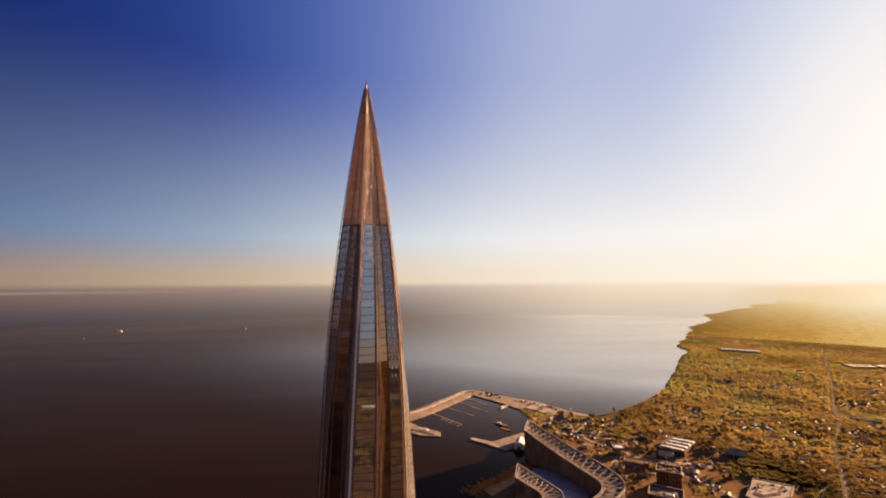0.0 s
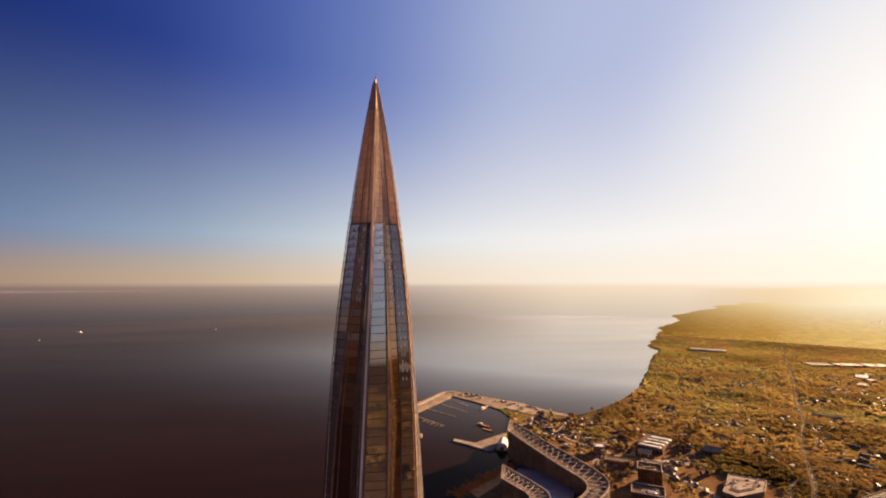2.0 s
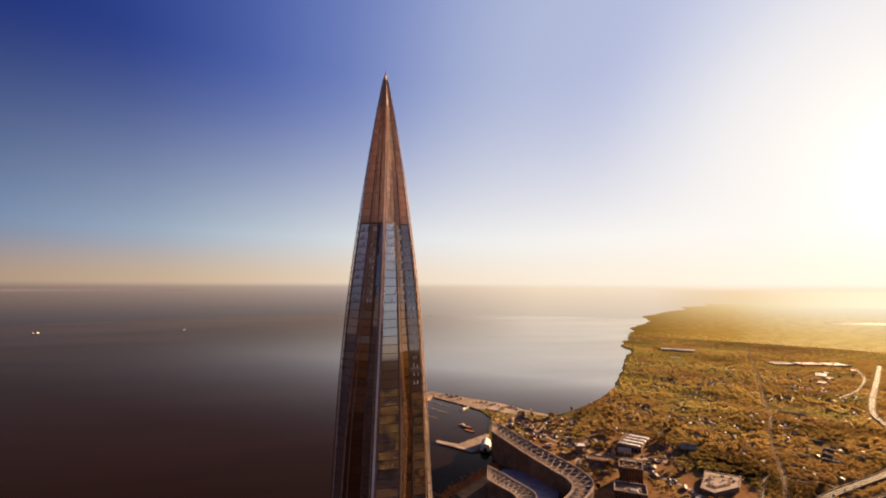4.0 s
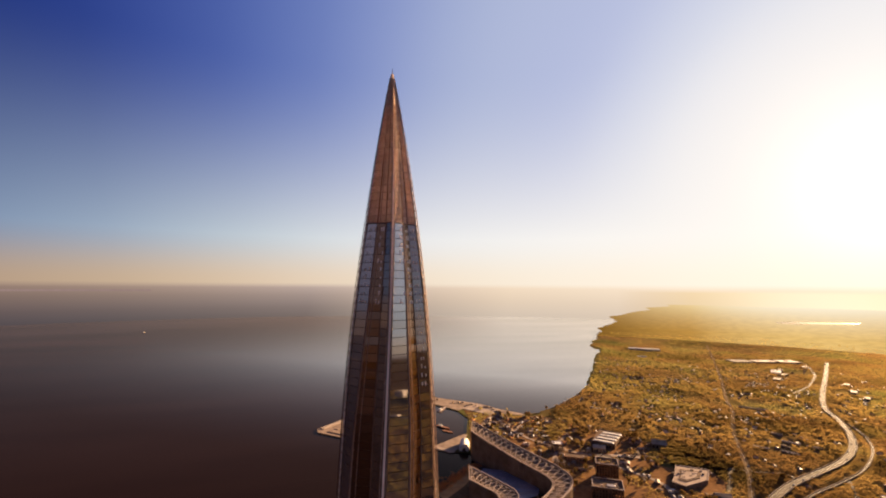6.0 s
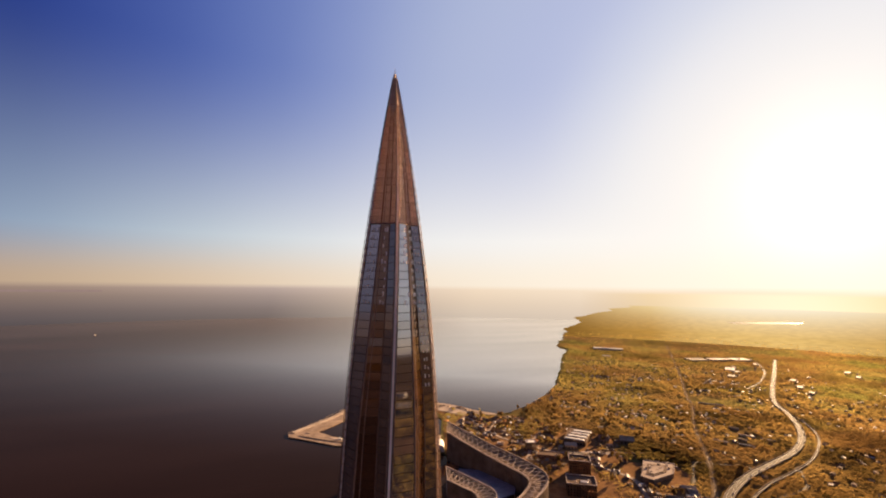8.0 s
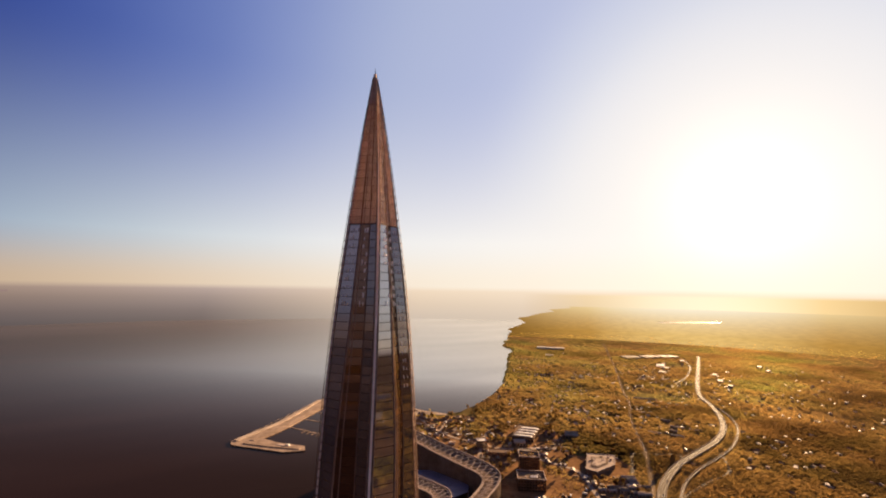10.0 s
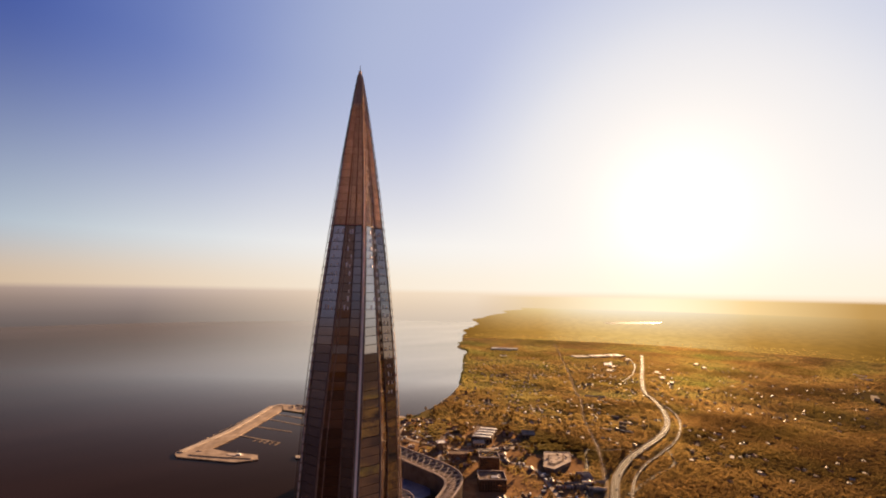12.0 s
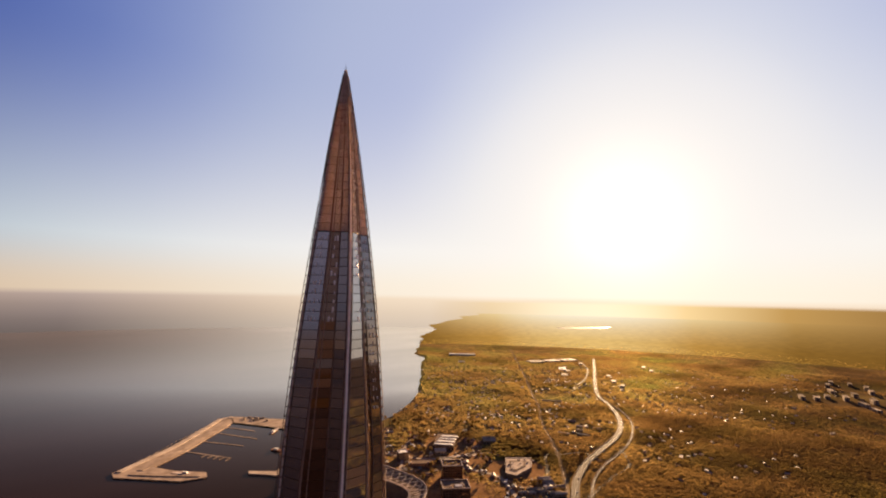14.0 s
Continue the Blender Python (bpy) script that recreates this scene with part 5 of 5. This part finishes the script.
# ---- trees ----
def clump_mesh(name, centres, sizes, squash, leaves, mat, seed):
    """Many loose clumps of leaf sprays, with gaps, in one mesh."""
    g = np.random.default_rng(seed)
    n = len(centres)
    d = g.normal(size=(n, leaves, 3))
    d /= np.linalg.norm(d, axis=-1, keepdims=True)
    d *= g.uniform(0.35, 1.0, (n, leaves, 1)) ** 0.5
    d[..., 2] *= squash
    size = np.asarray(sizes)[:, None, None]
    mid = np.asarray(centres)[:, None, :] + d * size
    u = g.normal(size=(n, leaves, 3))
    u /= np.linalg.norm(u, axis=-1, keepdims=True)
    v = np.cross(u, g.normal(size=(n, leaves, 3)))
    v /= np.linalg.norm(v, axis=-1, keepdims=True)
    if squash < 0.6:
        u[..., 2] *= 0.4
        v[..., 2] *= 0.4
    u, v = u * size * g.uniform(0.35, 0.62, (n, leaves, 1)), v * size * g.uniform(0.25, 0.45, (n, leaves, 1))
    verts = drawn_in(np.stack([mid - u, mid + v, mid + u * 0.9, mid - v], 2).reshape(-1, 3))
    me = bpy.data.meshes.new(name)
    me.vertices.add(len(verts))
    me.vertices.foreach_set("co", verts.astype(np.float32).ravel())
    me.loops.add(len(verts))
    me.loops.foreach_set("vertex_index", np.arange(len(verts), dtype=np.int32))
    me.polygons.add(len(verts) // 4)
    me.polygons.foreach_set("loop_start", np.arange(0, len(verts), 4, dtype=np.int32))
    me.update(calc_edges=True)
    me.materials.append(mat)
    return me


g = np.random.default_rng(11)
road_pts = np.array([(p.x, p.y, w2) for p, w2 in lines])
house_pts = np.array(HOUSES)
shore_r, shore_b = np.array([s[0] for s in SHORE]), np.array([s[1] for s in SHORE])
BUILT = np.array([(452, 428, 34), (412, 372, 40), (568, 582, 48), (655, 532, 26), (590, 390, 56), (1615, 1695, 62), (1560, 1744, 30), (1434, 1496, 24), (1775, 1288, 56), (1872, 1254, 58), (1972, 1226, 60), (1700, 1050, 56), (1790, 1030, 50), (1560, 960, 30), (1640, 860, 36), (1600, 750, 44), (1540, 680, 36), (2080, 860, 40), (2010, 790, 36), (1950, 150, 110), (2080, 60, 120), (1930, 20, 90), (2300, 140, 110), (940, 470, 34), (880, 440, 28), (960, 500, 28), (1100, 709, 18), (1123, 685, 24), (974, 598, 14), (1251, 827, 14), (1068, 625, 12), (920, 215, 12), (830, 250, 10)], float)


def wooded(count, r0, r1, b0, b1):
    """Places for trees over the plain, thinner where there are fields, none on roads or roofs."""
    b, r = np.radians(g.uniform(b0, b1, count)), np.sqrt(g.uniform(r0 ** 2, r1 ** 2, count))
    x, y = MID[0] + r * np.sin(b), MID[1] + r * np.cos(b)
    keep = np.degrees(b) > np.where(r > 1275, np.interp(r, shore_r, shore_b) + 0.35, 30.5)
    for px, py, w2 in road_pts[:: 1]:
        keep &= (x - px) ** 2 + (y - py) ** 2 > (w2 / 2 + (9 if w2 > 10 else 8 if w2 < 6 else 3.5)) ** 2
    for px, py, rad in BUILT:
        keep &= (x - px) ** 2 + (y - py) ** 2 > rad ** 2
    for px, py in house_pts:
        keep &= (x - px) ** 2 + (y - py) ** 2 > 130
    x, y, r = x[keep], y[keep], r[keep]
    dense = np.array([noise.noise((a * 0.004, c * 0.004, 1.7)) + 0.5 * noise.noise((a * 0.013, c * 0.013, 4.2)) for a, c in zip(x, y)])
    yard = np.array([inside(a, c, YARD) for a, c in zip(x, y)]) if r0 < 1300 else np.zeros(len(x), bool)
    keep = (dense > g.uniform(-1.1, 0.25, len(x))) & ~yard
    return x[keep], y[keep]


def lobes(x, y, low, high, spread, per):
    h = g.uniform(low, high, len(x))
    cs, ss = [], []
    for n in range(per):
        cs.append(np.stack([x + g.normal(0, spread, len(x)), y + g.normal(0, spread, len(x)), LAND + h * g.uniform(0.50, 0.62, len(x))], -1))
        ss.append(h * g.uniform(0.34, 0.52, len(x)))
    return np.concatenate(cs), np.concatenate(ss)


for n, (count, r0, r1, low, high, spread, per, squash, label) in enumerate((
        (46000, 780, 1500, 5.0, 7.2, 3.2, 3, 0.5, "autumn woodland of green and gold trees"),
        (56000, 1500, 2700, 6.0, 8, 4.2, 2, 0.45, "autumn woodland of green and gold trees"),
        (26000, 2700, 3500, 7, 9, 6.0, 2, 0.45, "far woods in green and gold"))):
    x, y = wooded(count, r0, r1, 29, 104 if n < 2 else 112)
    if n == 2:
        thin = np.hypot(x - MID[0], y - MID[1]) < 2600 + 900 * g.uniform(0, 1, len(x)) ** 1.6
        x, y = x[thin], y[thin]
    cs, ss = lobes(x, y, low, high, spread, per)
    if n == 2:
        ss = ss * 1.15
    tagged(new("woods", clump_mesh("woods", cs, ss, squash, (8, 8, 6)[n], LEAVES, n)), label, "woods", kind="stuff")


# Taller garden trees among the houses.
x, y = g.normal(1120, 300, 5200), g.normal(830, 290, 5200)
keep = np.array([is_land(a, c) and not inside(a, c, YARD) and noise.noise((a * 0.012, c * 0.012, 3.4)) > -0.05 for a, c in zip(x, y)])
for px, py, w2 in road_pts:
    keep &= (x - px) ** 2 + (y - py) ** 2 > (w2 / 2 + 5) ** 2
for px, py, rad in BUILT:
    keep &= (x - px) ** 2 + (y - py) ** 2 > rad ** 2
for px, py in house_pts:
    keep &= (x - px) ** 2 + (y - py) ** 2 > 60
cs, ss = lobes(x[keep], y[keep], 6.5, 10.5, 1.8, 3)
tagged(new("woods", clump_mesh("woods", cs, ss * 0.8, 1.0, 8, LEAVES, 40)), "taller garden trees among the houses", "woods", kind="stuff")

x, y = g.uniform(300, 730, 16000), g.uniform(200, 850, 16000)
keep = np.array([inside(a, c, YARD) and noise.noise((a * 0.016, c * 0.016, 6.1)) > -0.14 and not (a < 380 and c < 640) for a, c in zip(x, y)])
for px, py, w2 in road_pts:
    keep &= (x - px) ** 2 + (y - py) ** 2 > (w2 / 2 + 8) ** 2
for px, py, rad in BUILT[:5]:
    keep &= (x - px) ** 2 + (y - py) ** 2 > rad ** 2
cs, ss = lobes(x[keep], y[keep], 0.8, 3.4, 1.2, 2)
tagged(new("shrubs", clump_mesh("shrubs", cs, ss, 0.9, 8, LEAVES, 21)), "scrub and weeds over the yard", "scrub", kind="stuff")
for outline, count, low, high, label in (([(598, 446), (655, 410), (700, 392), (738, 452), (724, 540), (664, 548)], 1100, 6, 10, "dense grove of brown and gold trees by the yard"),
                                         ([(440, 590), (500, 572), (560, 640), (604, 700), (540, 744), (470, 684)], 420, 4, 9, "thin wood of olive trees in the yard")):
    x, y = g.uniform(430, 745, count * 4), g.uniform(385, 750, count * 4)
    keep = np.array([inside(a, c, outline) for a, c in zip(x, y)])
    for px, py, w2 in road_pts:
        keep &= (x - px) ** 2 + (y - py) ** 2 > (w2 / 2 + 6) ** 2
    for px, py, rad in BUILT[:5]:
        keep &= (x - px) ** 2 + (y - py) ** 2 > (rad * 0.8) ** 2
    cs, ss = lobes(x[keep], y[keep], low, high, 1.6, 4)
    tagged(new("woods", clump_mesh("woods", cs, ss, 0.59, 12, LEAVES, 30)), label, "woods", kind="stuff")
u = g.uniform(0, 1, 700)
x, y = np.interp(u, [0, 0.4, 0.8, 1], [128, 180, 236, 256]) + g.normal(0, 6, 700), np.interp(u, [0, 0.4, 0.8, 1], [440, 482, 524, 545]) + g.normal(0, 6, 700)
cs, ss = lobes(x, y, 2.0, 4.5, 1.5, 2)
cs[:, 2] -= LAND - 0.4
tagged(new("reeds", clump_mesh("reeds", cs, ss, 1.1, 8, REED_LEAVES, 31)), "rusty orange reed beds along the water", "reeds", kind="stuff")
b, r = np.radians(g.uniform(104, 202, 20000)), np.sqrt(g.uniform(260 ** 2, 1700 ** 2, 20000))
x, y = MID[0] + r * np.sin(b), MID[1] + r * np.cos(b)
keep = np.array([noise.noise((a * 0.005, c * 0.005, 2.2)) > -0.08 for a, c in zip(x, y)])
cs, ss = lobes(x[keep], y[keep], 8, 15, 2.5, 2)
tagged(new("woods", clump_mesh("woods", cs, ss, 1.0, 5, PARK_LEAVES, 9)), "park woodland mirrored in the glass", "woods", kind="stuff")


b, r = np.radians(g.uniform(112, 200, 9000)), np.sqrt(g.uniform(1500 ** 2, 2560 ** 2, 9000))
x, y = MID[0] + r * np.sin(b), MID[1] + r * np.cos(b)
keep = np.array([noise.noise((a * 0.004, c * 0.004, 8.2)) > -0.02 for a, c in zip(x, y)])
cs, ss = lobes(x[keep], y[keep], 12, 20, 4.0, 3)
tagged(new("woods", clump_mesh("woods", cs, ss, 0.9, 7, PARK_LEAVES, 10)), "golden groves mirrored in the tower's glass", "woods", kind="stuff")
for n in range(12):
    b, r = radians(rng.uniform(128, 182)), rng.uniform(1350, 2200)
    block_house((MID[0] + r * math.sin(b), MID[1] + r * math.cos(b), LAND), rng.uniform(0, 90), rng.uniform(50, 90), 16, rng.uniform(18, 34), WHITE, PLASTER, "pale block of flats mirrored in the glass", "apartment block", 5, 14.0, "blocks of flats")


def tree(seed, tall):
    """A trunk with limbs, and a crown of loose leaf sprays with gaps."""
    r = random.Random(seed)
    t = thing("tree", (0, 0, 0), "broad tree with thinning yellow autumn leaves", "tree", "yard trees")
    bm = bmesh.new()
    bmesh.ops.create_cone(bm, cap_ends=True, segments=7, radius1=0.35, radius2=0.12, depth=tall * 0.7, matrix=Matrix.Translation((0, 0, tall * 0.35)))
    for n in range(6):
        a = n * 1.05 + r.uniform(-0.3, 0.3)
        z = tall * r.uniform(0.3, 0.6)
        add_bar(bm, (0, 0, z), (math.cos(a) * tall * 0.25, math.sin(a) * tall * 0.25, z + tall * 0.22), 0.14, 0.14)
    part("trunk", bm, t, "", BARK)
    verts, faces = [], []
    for n in range(260):
        d = Vector((r.gauss(0, 1), r.gauss(0, 1), r.gauss(0, 1))).normalized() * r.uniform(0.55, 1.0)
        c = Vector((d.x * tall * 0.30, d.y * tall * 0.30, tall * 0.64 + d.z * tall * 0.36))
        c *= 1 + 0.18 * noise.noise(c * 0.5 + Vector((seed, 0, 0)))
        u = Vector((r.gauss(0, 1), r.gauss(0, 1), r.gauss(0, 1))).normalized()
        v = u.cross(Vector((r.gauss(0, 1), r.gauss(0, 1), 0.3))).normalized()
        s = r.uniform(0.5, 1.1)
        at = len(verts)
        verts += [c - u * s, c + v * s * 0.7, c + u * s, c - v * s * 0.7]
        faces += [(at, at + 1, at + 2, at + 3)]
    part("crown", mesh_of("crown", verts, faces, LEAVES), t, "loose yellow-green leaves")
    return t


kinds = [tree(s, h) for s, h in ((1, 11), (2, 13), (3, 9))]
spots = []
while len(spots) < 110:
    x, y = rng.uniform(330, 760), rng.uniform(230, 830)
    if noise.noise((x * 0.012, y * 0.012, 9)) < 0.02 or near_road(x, y, 3) or ((BUILT[:, 0] - x) ** 2 + (BUILT[:, 1] - y) ** 2 < BUILT[:, 2] ** 2).any() or not is_land(x, y):
        continue
    if x < 380 and y < 640:
        continue
    spots.append((x, y))
for n, (x, y) in enumerate(spots):
    m = pose(x, y, LAND + 0.2, 0, 0, rng.uniform(0, 360))
    if n < 3:
        kinds[n].matrix_world = m
    else:
        copy_thing(kinds[n % 3], m)

# ---- the far shore across the bay, and the bright lake inland ----
verts, faces = [], []
bearings = np.linspace(-62, -18, 150)
for n, b in enumerate(bearings):
    a = radians(b)
    h = (60 + 40 * noise.noise((n * 0.13, 0, 0)) + 25 * noise.noise((n * 0.6, 2, 0))) * min(1.0, max(0.0, (-18 - b) / 24))
    for r, z in ((24000, 0.5), (24300, max(h, 1.0)), (30000, max(h, 1.0) * 0.8)):
        verts.append((MID[0] + r * math.sin(a), MID[1] + r * math.cos(a), z))
for n in range(len(bearings) - 1):
    for j in range(2):
        a = n * 3 + j
        faces.append((a, a + 3, a + 4, a + 1))
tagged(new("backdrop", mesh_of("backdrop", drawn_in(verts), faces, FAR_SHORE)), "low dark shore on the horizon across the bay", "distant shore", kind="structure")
lake = [(3960, 2730), (4060, 2660), (4330, 2560), (4640, 2530), (4790, 2590), (4640, 2690), (4470, 2760), (4250, 2860), (4060, 2840)]
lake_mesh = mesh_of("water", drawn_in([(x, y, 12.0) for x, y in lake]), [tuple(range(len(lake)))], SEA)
upright_normals(lake_mesh)
tagged(new("water", lake_mesh), "bright lake far inland beyond the woods", "lake", kind="structure")
